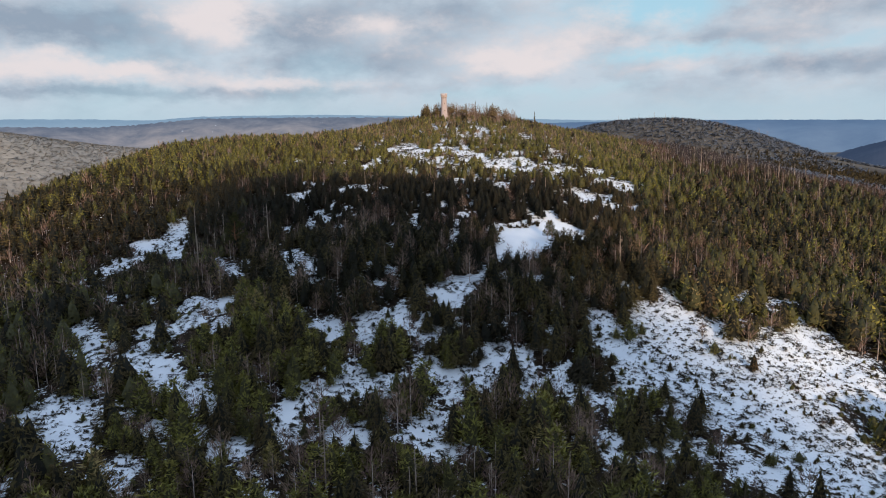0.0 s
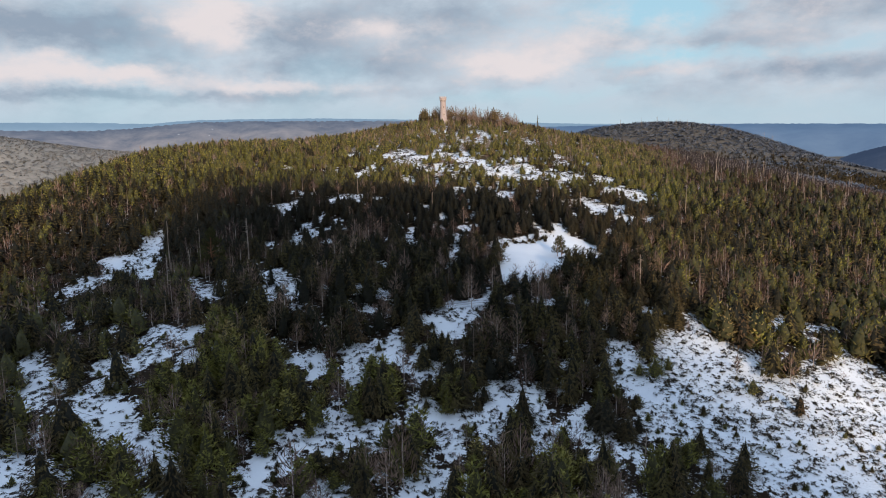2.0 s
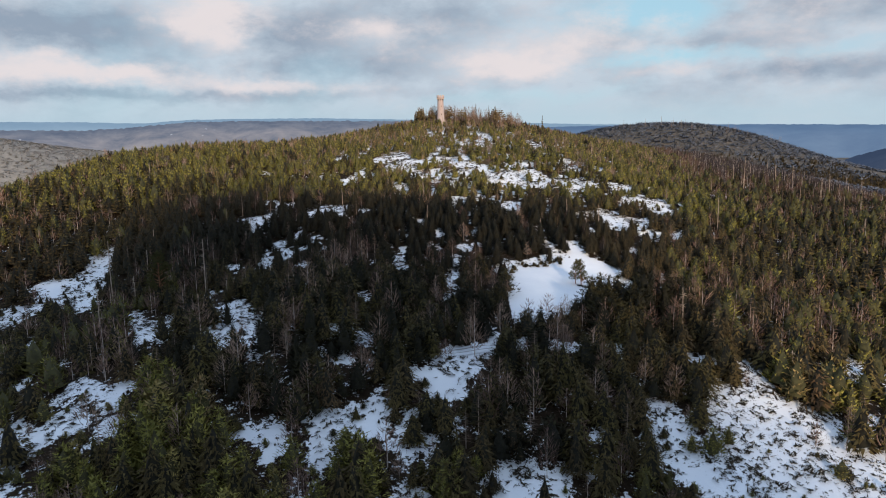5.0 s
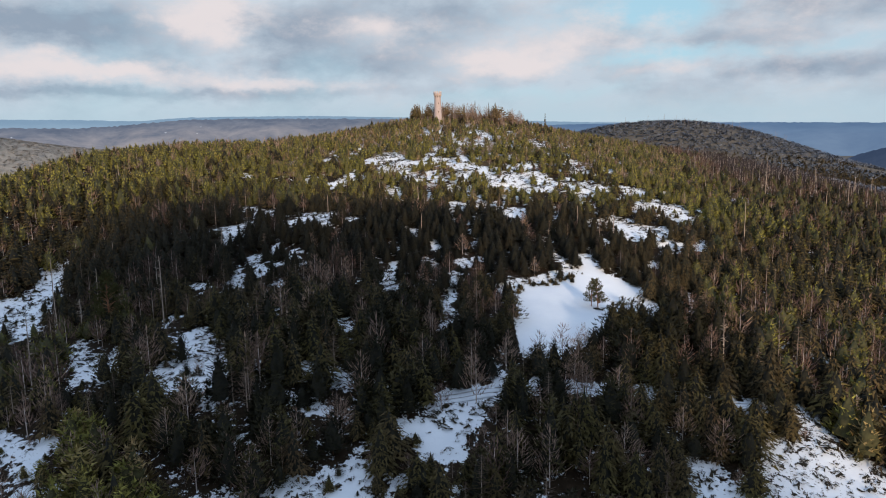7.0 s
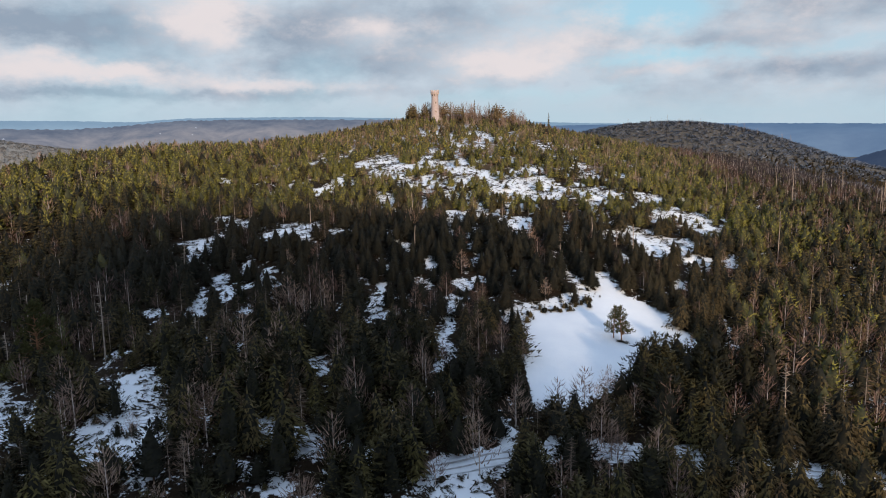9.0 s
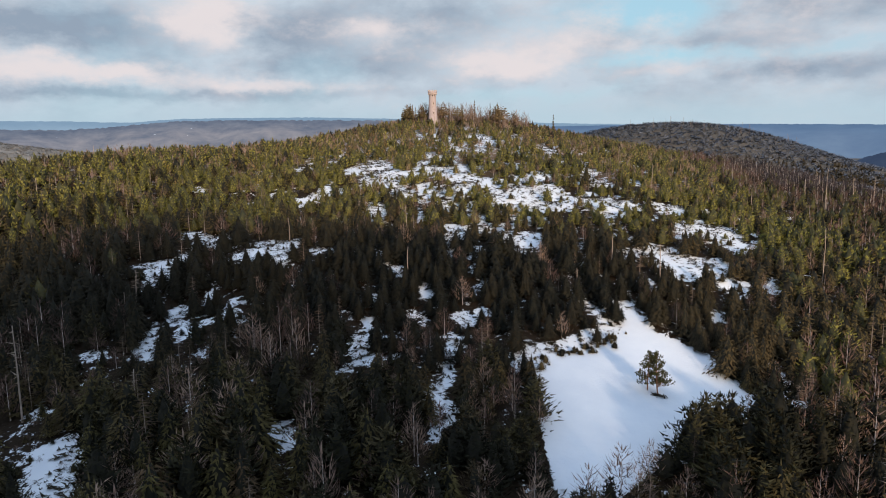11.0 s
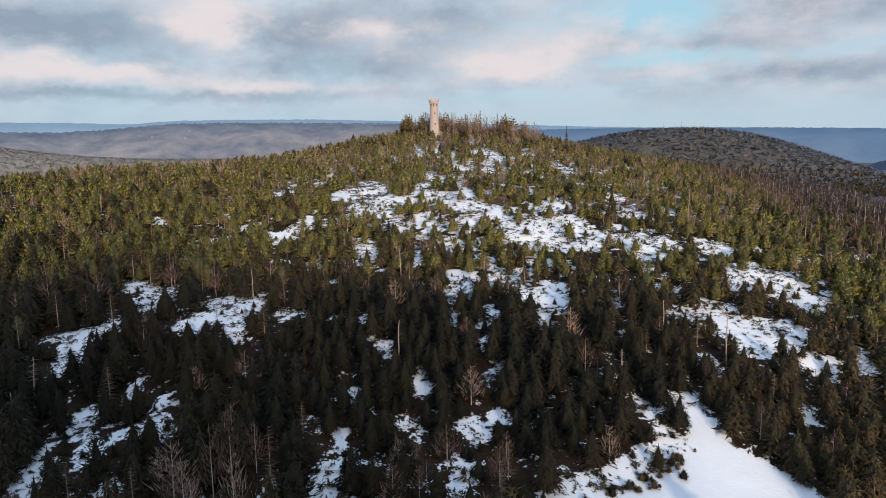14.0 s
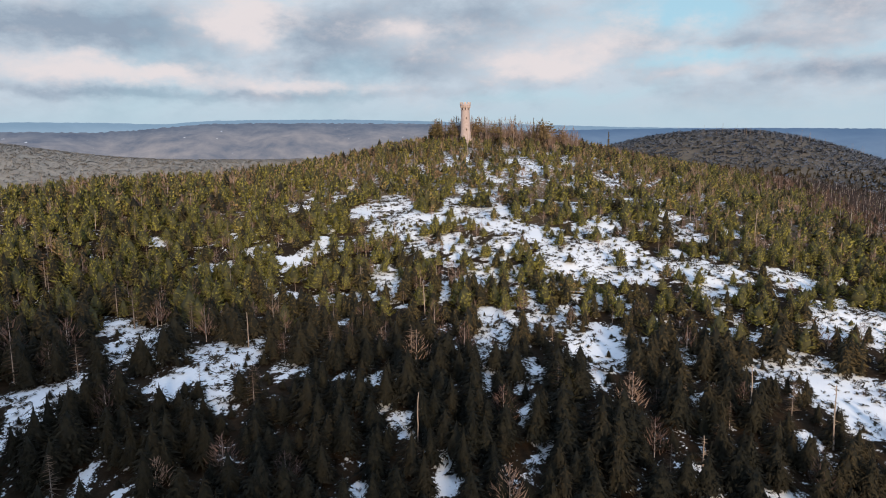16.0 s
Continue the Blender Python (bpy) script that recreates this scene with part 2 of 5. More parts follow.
def bench(y, *highs):
    """Smaller steps of the slope: the bank under the forest road, the shelf above it, the brow of the shoulder."""
    for x, high in zip((-140, -85, -30, 25, 80, 135), highs):
        landform(x, y, high, 36)


bench(195, -1.0, -2.0, -5.6, -7.7, -2.1, 0.4)
bench(240, 0.0, 2.4, 6.0, 1.0, 2.8, 0.8)
bench(285, 1.4, 0.7, 1.7, 0.7, 1.7, -1.3)
bench(330, -1.9, -0.8, -1.5, -2.3, -1.8, -1.0)
bench(375, -2.9, 4.4, 3.5, 1.0, 0.7, 0.9)
bench(420, -4.0, -3.2, -5.0, -5.0, -1.7, 0.8)
FORMS_ARRAY = np.array(FORMS, float)


def ground_z(x, y):
    x, y = np.asarray(x, float), np.asarray(y, float)
    z = np.full(x.shape, 30.0)
    for fx, fy, high, wide in FORMS_ARRAY:
        z += high * np.exp(-((x - fx) ** 2 + (y - fy) ** 2) / (2 * wide * wide))
    return z


def smooth_noise(x, y, size, seed):
    """Soft value noise between 0 and 1."""
    x, y = np.asarray(x, float) / size, np.asarray(y, float) / size
    ix, iy = np.floor(x), np.floor(y)
    fx, fy = x - ix, y - iy
    fx, fy = fx * fx * (3 - 2 * fx), fy * fy * (3 - 2 * fy)

    def h(a, b):
        v = np.sin(a * 127.1 + b * 311.7 + seed * 74.7) * 43758.5453
        return v - np.floor(v)
    return (h(ix, iy) * (1 - fx) + h(ix + 1, iy) * fx) * (1 - fy) + (h(ix, iy + 1) * (1 - fx) + h(ix + 1, iy + 1) * fx) * fy


# openings in the forest: a strip from one end to the other, its half widths across and along the slope,
# and how steeply one looks down into it, which the trees below it leave free
GAPS = []


def gap(x, y, x2, y2, across, along, fall):
    GAPS.append((x, y, x2, y2, across, along, fall))


# foot of the slope: strips between the trees
gap(-109, 179, -90, 155, 2.8, 3.1, 0.39); gap(-100, 178, -101, 183, 3.0, 3.6, 0.36); gap(-75, 169, -68, 157, 1.3, 1.4, 0.44); gap(-63, 164, -58, 159, 1.6, 1.6, 0.45)
gap(-53, 159, -48, 152, 1.9, 1.9, 0.49); gap(-43, 172, -39, 160, 2.5, 2.6, 0.46); gap(-42, 176, -39, 179, 1.5, 1.6, 0.43); gap(-23, 167, -21, 160, 1.4, 1.5, 0.50)
gap(-12, 163, -9, 166, 1.9, 2.1, 0.50); gap(-3, 175, -0, 157, 2.6, 2.9, 0.50); gap(-6, 161, -4, 157, 1.6, 1.7, 0.53); gap(5, 173, 7, 163, 1.9, 2.2, 0.50)
gap(47, 192, 47, 184, 1.2, 1.2, 0.43); gap(43, 171, 41, 161, 1.8, 1.9, 0.51); gap(53, 167, 53, 167, 1.5, 1.5, 0.50); gap(-8, 177, -7, 169, 1.0, 1.1, 0.48)
gap(-74, 151, -74, 151, 1.4, 1.4, 0.47); gap(-27, 171, -25, 164, 0.8, 0.9, 0.48)
# lower slope, open side
gap(-133, 354, -126, 318, 4.7, 7.9, 0.14); gap(-135, 327, -140, 326, 3.7, 6.2, 0.16); gap(-139, 311, -148, 303, 3.3, 5.7, 0.18); gap(-149, 301, -148, 288, 3.2, 5.5, 0.20)
gap(-129, 261, -124, 263, 2.4, 4.0, 0.23); gap(-133, 258, -137, 265, 1.5, 2.5, 0.24); gap(-108, 254, -107, 249, 1.4, 2.2, 0.25); gap(-101, 258, -101, 258, 1.4, 2.4, 0.23)
gap(-120, 278, -120, 278, 1.5, 2.7, 0.21); gap(-83, 228, -88, 227, 2.3, 2.6, 0.29); gap(-91, 223, -100, 227, 2.7, 3.1, 0.30); gap(-93, 217, -93, 222, 1.9, 2.2, 0.31)
gap(-83, 236, -83, 236, 1.2, 1.5, 0.27); gap(-119, 226, -128, 239, 2.5, 3.6, 0.28); gap(-112, 216, -110, 207, 3.0, 3.6, 0.33); gap(-93, 209, -80, 189, 3.6, 3.7, 0.37)
gap(-83, 203, -77, 191, 1.9, 1.9, 0.38); gap(-99, 215, -94, 209, 1.7, 1.9, 0.33); gap(-97, 197, -95, 200, 2.3, 2.4, 0.36); gap(-70, 187, -64, 178, 3.1, 3.1, 0.44)
gap(-61, 175, -62, 174, 1.9, 1.9, 0.47); gap(-65, 204, -65, 204, 0.8, 0.8, 0.37); gap(-58, 183, -58, 183, 0.7, 0.7, 0.45); gap(-90, 177, -87, 173, 2.6, 2.6, 0.44)
gap(-62, 267, -58, 256, 2.3, 3.8, 0.22); gap(-55, 271, -48, 250, 2.6, 4.0, 0.22); gap(-61, 273, -57, 274, 2.2, 4.3, 0.20); gap(-71, 291, -71, 291, 1.0, 2.1, 0.18)
gap(-82, 273, -83, 268, 2.7, 5.1, 0.21); gap(-80, 276, -80, 276, 1.3, 2.5, 0.20); gap(1, 240, 2, 244, 2.8, 2.8, 0.28); gap(8, 244, 5, 237, 1.7, 1.7, 0.29)
gap(-2, 242, -7, 243, 1.0, 1.0, 0.27); gap(-26, 222, -26, 215, 2.5, 2.5, 0.34); gap(-20, 225, -20, 225, 1.0, 1.0, 0.32); gap(-16, 229, -15, 223, 1.5, 1.5, 0.32)
gap(-37, 219, -36, 213, 1.0, 1.0, 0.35); gap(-8, 218, -8, 218, 1.1, 1.1, 0.36); gap(-3, 217, -3, 217, 1.0, 1.0, 0.37); gap(-8, 207, -7, 203, 2.1, 2.1, 0.42)
gap(-4, 204, -1, 198, 2.5, 2.5, 0.44); gap(2, 201, 5, 201, 2.0, 2.0, 0.44); gap(2, 193, 2, 189, 1.7, 1.7, 0.49); gap(9, 204, 9, 196, 1.2, 1.2, 0.45)
gap(16, 217, 16, 209, 2.2, 2.2, 0.40); gap(19, 212, 19, 212, 1.7, 1.7, 0.40); gap(15, 202, 13, 196, 1.7, 1.7, 0.46); gap(26, 214, 26, 205, 1.7, 1.7, 0.41)
gap(28, 201, 25, 193, 2.0, 2.0, 0.47); gap(33, 219, 33, 219, 1.4, 1.4, 0.38); gap(36, 225, 36, 225, 0.9, 0.9, 0.35); gap(35, 204, 34, 197, 1.8, 1.8, 0.45)
gap(40, 198, 39, 191, 1.6, 1.6, 0.47); gap(-26, 197, -27, 191, 3.0, 3.0, 0.45); gap(-29, 187, -33, 190, 1.9, 1.9, 0.46); gap(-21, 194, -18, 192, 2.7, 2.7, 0.46)
gap(-16, 198, -13, 198, 1.3, 1.3, 0.44); gap(-18, 185, -18, 185, 1.2, 1.2, 0.49); gap(-40, 188, -37, 186, 1.2, 1.2, 0.46); gap(-34, 183, -34, 183, 1.2, 1.2, 0.48)
gap(-42, 177, -42, 179, 2.1, 2.1, 0.49); gap(-3, 182, -2, 178, 1.6, 1.6, 0.53); gap(-5, 183, -5, 183, 1.2, 1.2, 0.52)
# the big cut
gap(54, 235, 54, 228, 2.1, 2.1, 0.33); gap(52, 221, 57, 214, 3.4, 3.4, 0.37); gap(58, 210, 58, 200, 4.4, 4.4, 0.42); gap(82, 253, 84, 241, 2.1, 2.5, 0.28)
gap(72, 234, 80, 225, 5.1, 5.1, 0.33); gap(74, 219, 81, 207, 9.2, 9.2, 0.38); gap(88, 221, 100, 214, 7.0, 7.0, 0.36); gap(112, 226, 117, 213, 8.3, 8.6, 0.36)
gap(87, 201, 102, 193, 9.0, 9.0, 0.43); gap(67, 202, 71, 188, 5.4, 5.4, 0.45); gap(77, 186, 85, 185, 4.6, 4.6, 0.48); gap(131, 248, 135, 243, 4.2, 5.9, 0.30)
gap(127, 234, 127, 234, 6.0, 7.4, 0.32); gap(115, 264, 126, 274, 1.9, 3.3, 0.26); gap(127, 267, 134, 273, 1.7, 3.0, 0.26); gap(142, 276, 144, 273, 1.9, 3.1, 0.26)
gap(125, 256, 125, 256, 1.7, 2.7, 0.28); gap(106, 289, 106, 289, 1.0, 2.1, 0.22); gap(49, 196, 48, 187, 1.7, 1.7, 0.48); gap(54, 234, 56, 229, 2.7, 2.7, 0.47)
gap(70, 240, 71, 237, 3.8, 3.8, 0.43); gap(86, 259, 84, 250, 1.5, 1.7, 0.36); gap(85, 245, 85, 245, 1.1, 1.1, 0.39); gap(105, 290, 108, 295, 1.4, 2.4, 0.28)
gap(80, 238, 88, 233, 6.0, 6.0, 0.43); gap(67, 232, 72, 227, 3.7, 3.7, 0.47); gap(37, 228, 36, 226, 1.2, 1.2, 0.52); gap(50, 248, 50, 248, 0.8, 0.8, 0.39)
gap(58, 251, 58, 251, 0.6, 0.6, 0.38); gap(50, 233, 50, 233, 0.7, 0.7, 0.47); gap(69, 257, 69, 257, 0.6, 0.6, 0.36); gap(98, 295, 98, 295, 0.7, 1.3, 0.27)
# middle of the slope and along the forest road
gap(-130, 322, -119, 304, 2.5, 3.9, 0.22); gap(-136, 325, -143, 331, 3.1, 4.6, 0.19); gap(-86, 278, -78, 265, 1.9, 3.0, 0.28); gap(-82, 281, -84, 280, 1.2, 2.0, 0.26)
gap(-93, 286, -88, 277, 1.4, 2.3, 0.27); gap(-57, 275, -50, 257, 2.5, 3.5, 0.29); gap(-63, 281, -57, 269, 1.9, 3.0, 0.27); gap(-62, 260, -63, 266, 1.0, 1.5, 0.30)
gap(-25, 247, -22, 246, 1.4, 1.4, 0.37); gap(-29, 247, -29, 247, 0.8, 0.8, 0.36); gap(0, 244, 0, 239, 2.6, 2.6, 0.41); gap(4, 246, 8, 245, 2.3, 2.3, 0.40)
gap(12, 251, 15, 256, 1.1, 1.1, 0.37); gap(-7, 247, -7, 247, 0.8, 0.8, 0.38); gap(6, 236, 6, 236, 0.8, 0.8, 0.45); gap(-13, 237, -13, 237, 0.7, 0.7, 0.42)
gap(-63, 326, -63, 326, 1.0, 1.4, 0.18); gap(-53, 304, -53, 304, 0.6, 1.0, 0.22); gap(-73, 298, -73, 298, 1.1, 1.8, 0.23); gap(-22, 282, -22, 282, 0.7, 1.1, 0.26)
gap(-12, 323, -12, 314, 1.0, 1.6, 0.20); gap(6, 316, 5, 301, 0.9, 1.4, 0.22); gap(4, 296, 3, 288, 0.7, 1.2, 0.25); gap(-52, 335, -52, 335, 0.8, 1.1, 0.17)
gap(-44, 337, -44, 337, 1.0, 1.4, 0.16); gap(-59, 340, -59, 340, 0.7, 1.0, 0.16); gap(-76, 363, -76, 363, 1.1, 2.0, 0.13); gap(10, 335, 10, 335, 0.7, 1.0, 0.18)
gap(-89, 246, -83, 237, 1.3, 1.4, 0.36); gap(-78, 239, -77, 234, 1.2, 1.2, 0.38); gap(-86, 232, -83, 228, 1.8, 1.8, 0.40); gap(-46, 226, -46, 226, 0.8, 0.8, 0.45)
gap(-35, 225, -35, 225, 0.9, 0.9, 0.47); gap(-38, 222, -38, 219, 1.6, 1.6, 0.50); gap(-24, 226, -26, 220, 1.9, 1.9, 0.50); gap(-21, 228, -22, 225, 1.0, 1.0, 0.48)
gap(-18, 230, -18, 230, 0.7, 0.7, 0.46); gap(-17, 223, -15, 222, 1.1, 1.1, 0.52); gap(-8, 223, -8, 223, 1.4, 1.4, 0.52); gap(-3, 223, -3, 223, 1.6, 1.6, 0.53)
gap(-7, 229, -7, 229, 0.5, 0.5, 0.48); gap(3, 225, 3, 225, 0.7, 0.7, 0.52); gap(-38, 235, -38, 235, 0.6, 0.6, 0.41); gap(4, 249, 12, 251, 1.3, 1.3, 0.52)
gap(-7, 250, -7, 248, 1.1, 1.1, 0.50); gap(14, 259, 16, 262, 0.8, 0.8, 0.45); gap(101, 298, 101, 298, 1.0, 1.6, 0.32); gap(107, 295, 107, 295, 1.0, 1.6, 0.33)
gap(79, 264, 79, 264, 0.7, 0.7, 0.42); gap(72, 260, 75, 259, 0.6, 0.6, 0.44); gap(82, 260, 82, 260, 0.9, 0.9, 0.43); gap(-64, 331, -60, 322, 1.3, 1.5, 0.29)
gap(-47, 319, -47, 319, 0.9, 1.0, 0.32); gap(-55, 332, -55, 332, 0.8, 0.9, 0.27); gap(-59, 335, -59, 335, 0.8, 0.9, 0.26); gap(-56, 349, -56, 349, 0.6, 0.7, 0.22)
gap(-46, 338, -46, 338, 0.8, 0.9, 0.25); gap(-48, 337, -48, 337, 0.5, 0.6, 0.26); gap(-41, 336, -41, 336, 0.5, 0.6, 0.26); gap(-75, 322, -72, 317, 0.6, 0.7, 0.30)
gap(-70, 318, -70, 318, 0.5, 0.6, 0.31); gap(-23, 288, -22, 280, 1.3, 1.3, 0.47); gap(-24, 287, -25, 285, 0.6, 0.7, 0.46); gap(-21, 319, -21, 319, 0.8, 0.9, 0.33)
gap(-12, 332, -13, 327, 0.7, 0.8, 0.30); gap(-13, 322, -13, 315, 1.2, 1.4, 0.34); gap(-14, 309, -13, 311, 0.9, 1.1, 0.37); gap(-12, 343, -12, 343, 0.6, 0.7, 0.25)
gap(7, 323, 6, 314, 1.2, 1.4, 0.35); gap(6, 309, 4, 301, 0.8, 0.9, 0.40); gap(3, 297, 3, 291, 0.8, 0.8, 0.45); gap(11, 335, 11, 335, 0.5, 0.6, 0.29)
gap(15, 355, 15, 355, 0.5, 0.7, 0.23); gap(-5, 317, -5, 317, 0.4, 0.4, 0.34); gap(0, 332, 0, 332, 0.5, 0.5, 0.29); gap(-7, 323, -7, 323, 0.4, 0.5, 0.32)
gap(-45, 301, -43, 296, 0.4, 0.5, 0.39); gap(-63, 288, -59, 283, 2.2, 2.4, 0.42); gap(-62, 295, -63, 299, 0.9, 1.1, 0.38); gap(-66, 287, -62, 282, 1.0, 1.1, 0.42)
gap(-75, 305, -75, 305, 0.8, 0.9, 0.35); gap(-71, 310, -71, 310, 0.5, 0.6, 0.33); gap(-22, 304, -22, 304, 0.3, 0.4, 0.39); gap(82, 323, 76, 311, 0.7, 0.9, 0.36)
# above the meadow
gap(45, 349, 43, 345, 1.2, 1.6, 0.26); gap(54, 345, 53, 340, 1.6, 2.0, 0.28); gap(39, 329, 38, 331, 1.0, 1.2, 0.31); gap(30, 324, 30, 324, 0.9, 1.1, 0.33)
gap(24, 327, 24, 327, 0.8, 0.9, 0.32)
# shoulder and summit plateau
gap(-73, 369, -76, 367, 1.2, 1.6, 0.25); gap(-74, 363, -75, 361, 0.8, 1.0, 0.27); gap(-72, 400, -69, 389, 1.6, 3.6, 0.21); gap(-66, 397, -64, 394, 1.1, 2.6, 0.21)
gap(-50, 379, -53, 373, 1.1, 1.8, 0.24); gap(-48, 393, -46, 378, 1.9, 3.6, 0.23); gap(-43, 382, -43, 382, 0.9, 1.7, 0.24); gap(-41, 395, -40, 387, 1.0, 2.3, 0.22)
gap(-33, 382, -32, 376, 0.6, 1.0, 0.24); gap(-39, 368, -39, 368, 0.5, 0.7, 0.27); gap(-98, 474, -95, 471, 1.4, 2.4, 0.10); gap(-82, 468, -82, 468, 1.0, 1.6, 0.11)
gap(-78, 476, -78, 476, 1.0, 1.8, 0.10); gap(-50, 453, -48, 461, 1.6, 2.7, 0.13); gap(-41, 470, -41, 470, 0.9, 1.7, 0.12); gap(-34, 434, -34, 434, 0.8, 1.5, 0.17)
gap(-21, 450, -17, 442, 2.3, 3.9, 0.16); gap(-12, 428, -12, 428, 0.7, 1.3, 0.18); gap(-9, 364, -6, 363, 0.7, 0.8, 0.30); gap(2, 353, 2, 353, 0.5, 0.5, 0.34)
gap(1, 399, 1, 399, 0.6, 1.4, 0.23); gap(8, 408, 8, 387, 0.7, 1.5, 0.23); gap(13, 407, 13, 407, 0.9, 1.9, 0.22); gap(17, 387, 17, 387, 1.1, 2.0, 0.25)
gap(22, 430, 22, 420, 1.1, 2.0, 0.19); gap(32, 430, 32, 430, 0.7, 1.2, 0.18); gap(27, 412, 31, 405, 1.2, 2.4, 0.22); gap(34, 405, 33, 393, 2.4, 4.6, 0.23)
gap(39, 408, 38, 405, 1.4, 2.8, 0.22); gap(-59, 533, -60, 515, 1.9, 5.3, 0.07); gap(-52, 532, -48, 538, 1.2, 3.4, 0.06); gap(-43, 491, -43, 491, 1.0, 2.2, 0.09)
gap(-37, 514, -29, 513, 2.7, 6.7, 0.08); gap(-26, 528, -19, 497, 4.3, 10.4, 0.08); gap(-15, 505, -15, 505, 2.0, 4.7, 0.08); gap(-13, 484, -11, 477, 1.4, 2.7, 0.11)
gap(-8, 468, -8, 468, 1.3, 2.3, 0.12); gap(-0, 464, -0, 464, 1.4, 2.3, 0.13); gap(-3, 524, 2, 508, 2.4, 6.0, 0.07); gap(9, 512, 11, 494, 2.7, 6.0, 0.08)
gap(16, 506, 18, 485, 2.9, 6.3, 0.09); gap(17, 471, 17, 471, 1.3, 2.3, 0.12); gap(26, 485, 29, 482, 2.8, 5.4, 0.10); gap(31, 466, 31, 455, 2.2, 3.5, 0.13)
gap(42, 466, 46, 453, 3.8, 6.2, 0.13); gap(52, 473, 57, 468, 2.3, 4.2, 0.12); gap(53, 456, 54, 446, 1.8, 2.9, 0.15); gap(69, 467, 75, 459, 1.5, 2.7, 0.13)
gap(75, 453, 86, 456, 2.4, 4.4, 0.15); gap(97, 459, 104, 455, 2.1, 4.1, 0.15); gap(102, 434, 109, 433, 2.5, 4.6, 0.18); gap(114, 432, 112, 425, 2.5, 4.5, 0.19)
gap(116, 419, 106, 407, 1.5, 2.5, 0.21); gap(123, 424, 123, 424, 0.8, 1.4, 0.20); gap(76, 398, 77, 404, 1.6, 2.7, 0.23); gap(79, 391, 78, 381, 2.9, 4.3, 0.26)
gap(82, 385, 85, 383, 2.2, 3.1, 0.27); gap(92, 391, 90, 384, 1.4, 2.1, 0.26); gap(97, 392, 89, 373, 2.0, 2.8, 0.27); gap(98, 375, 93, 367, 1.0, 1.2, 0.30)
gap(107, 380, 104, 377, 1.8, 2.3, 0.28); gap(80, 350, 77, 348, 1.0, 1.1, 0.37); gap(45, 347, 44, 343, 1.9, 1.9, 0.39); gap(44, 353, 44, 353, 1.0, 1.0, 0.36)
gap(54, 349, 53, 341, 2.1, 2.1, 0.39); gap(54, 338, 54, 338, 1.6, 1.6, 0.43); gap(16, 343, 16, 343, 0.9, 0.9, 0.40); gap(12, 338, 11, 333, 0.9, 0.9, 0.44)
gap(15, 356, 15, 356, 0.5, 0.5, 0.34); gap(20, 340, 20, 340, 0.4, 0.4, 0.41); gap(-13, 346, -13, 346, 0.7, 0.7, 0.37); gap(0, 335, 0, 335, 0.4, 0.4, 0.43)
gap(-3, 335, -3, 335, 0.6, 0.6, 0.43); gap(-46, 340, -46, 335, 1.0, 1.0, 0.38); gap(-42, 337, -42, 337, 0.5, 0.5, 0.38); gap(-57, 352, -57, 352, 0.4, 0.5, 0.31)
gap(-62, 343, -60, 335, 0.7, 0.7, 0.36); gap(-57, 335, -54, 330, 0.8, 0.8, 0.39); gap(32, 607, 35, 599, 1.7, 6.2, 0.02); gap(56, 623, 56, 623, 1.2, 5.5, 0.02)
gap(69, 583, 71, 576, 2.1, 8.2, 0.04); gap(99, 605, 99, 605, 1.1, 6.8, 0.05); gap(118, 645, 118, 645, 1.3, 9.9, 0.04); gap(157, 476, 157, 476, 1.0, 2.4, 0.14)
gap(36, 595, 38, 588, 1.8, 5.8, 0.04); gap(57, 625, 57, 625, 1.4, 6.1, 0.03); gap(67, 582, 71, 578, 2.5, 8.8, 0.06); gap(100, 597, 100, 597, 1.6, 8.0, 0.06)
gap(123, 659, 123, 659, 1.2, 8.7, 0.05); gap(28, 555, 28, 555, 1.6, 4.3, 0.06); gap(18, 559, 18, 559, 1.1, 3.0, 0.06); gap(79, 664, 79, 664, 1.2, 8.1, 0.03)
gap(-3, 598, -3, 598, 1.1, 3.5, 0.03); gap(188, 707, 188, 707, 1.4, 9.0, 0.06); gap(108, 437, 112, 430, 2.9, 4.5, 0.22); gap(76, 403, 72, 397, 1.3, 1.7, 0.30)
gap(80, 389, 84, 383, 2.8, 3.4, 0.34); gap(89, 391, 89, 391, 2.5, 3.1, 0.32); gap(78, 373, 78, 373, 1.1, 1.2, 0.38); gap(-0, 357, 1, 354, 0.6, 0.6, 0.47)
gap(16, 358, 15, 355, 0.6, 0.6, 0.48); gap(-13, 347, -12, 346, 1.0, 1.0, 0.52); gap(17, 385, 17, 385, 0.9, 1.2, 0.34); gap(2, 397, 2, 397, 0.6, 1.0, 0.30)
gap(48, 381, 48, 381, 0.5, 0.6, 0.36); gap(-9, 365, -7, 363, 0.6, 0.6, 0.41); gap(44, 355, 45, 352, 0.9, 0.9, 0.49); gap(42, 361, 42, 358, 0.5, 0.5, 0.45)
gap(-57, 354, -57, 354, 0.5, 0.5, 0.41); gap(-49, 346, -49, 346, 0.4, 0.4, 0.46)
# the cut's lower end
gap(94, 180, 106, 165, 10.5, 11.0, 0.42); gap(131, 224, 133, 206, 9.6, 11.5, 0.32); gap(84, 198, 94, 180, 8.1, 8.5, 0.38); gap(79, 160, 83, 152, 4.7, 4.9, 0.47)
gap(96, 157, 104, 156, 5.0, 5.1, 0.46); gap(62, 171, 64, 166, 1.4, 1.6, 0.45); gap(59, 177, 54, 165, 1.3, 1.5, 0.44); gap(44, 164, 40, 156, 1.2, 1.4, 0.48)
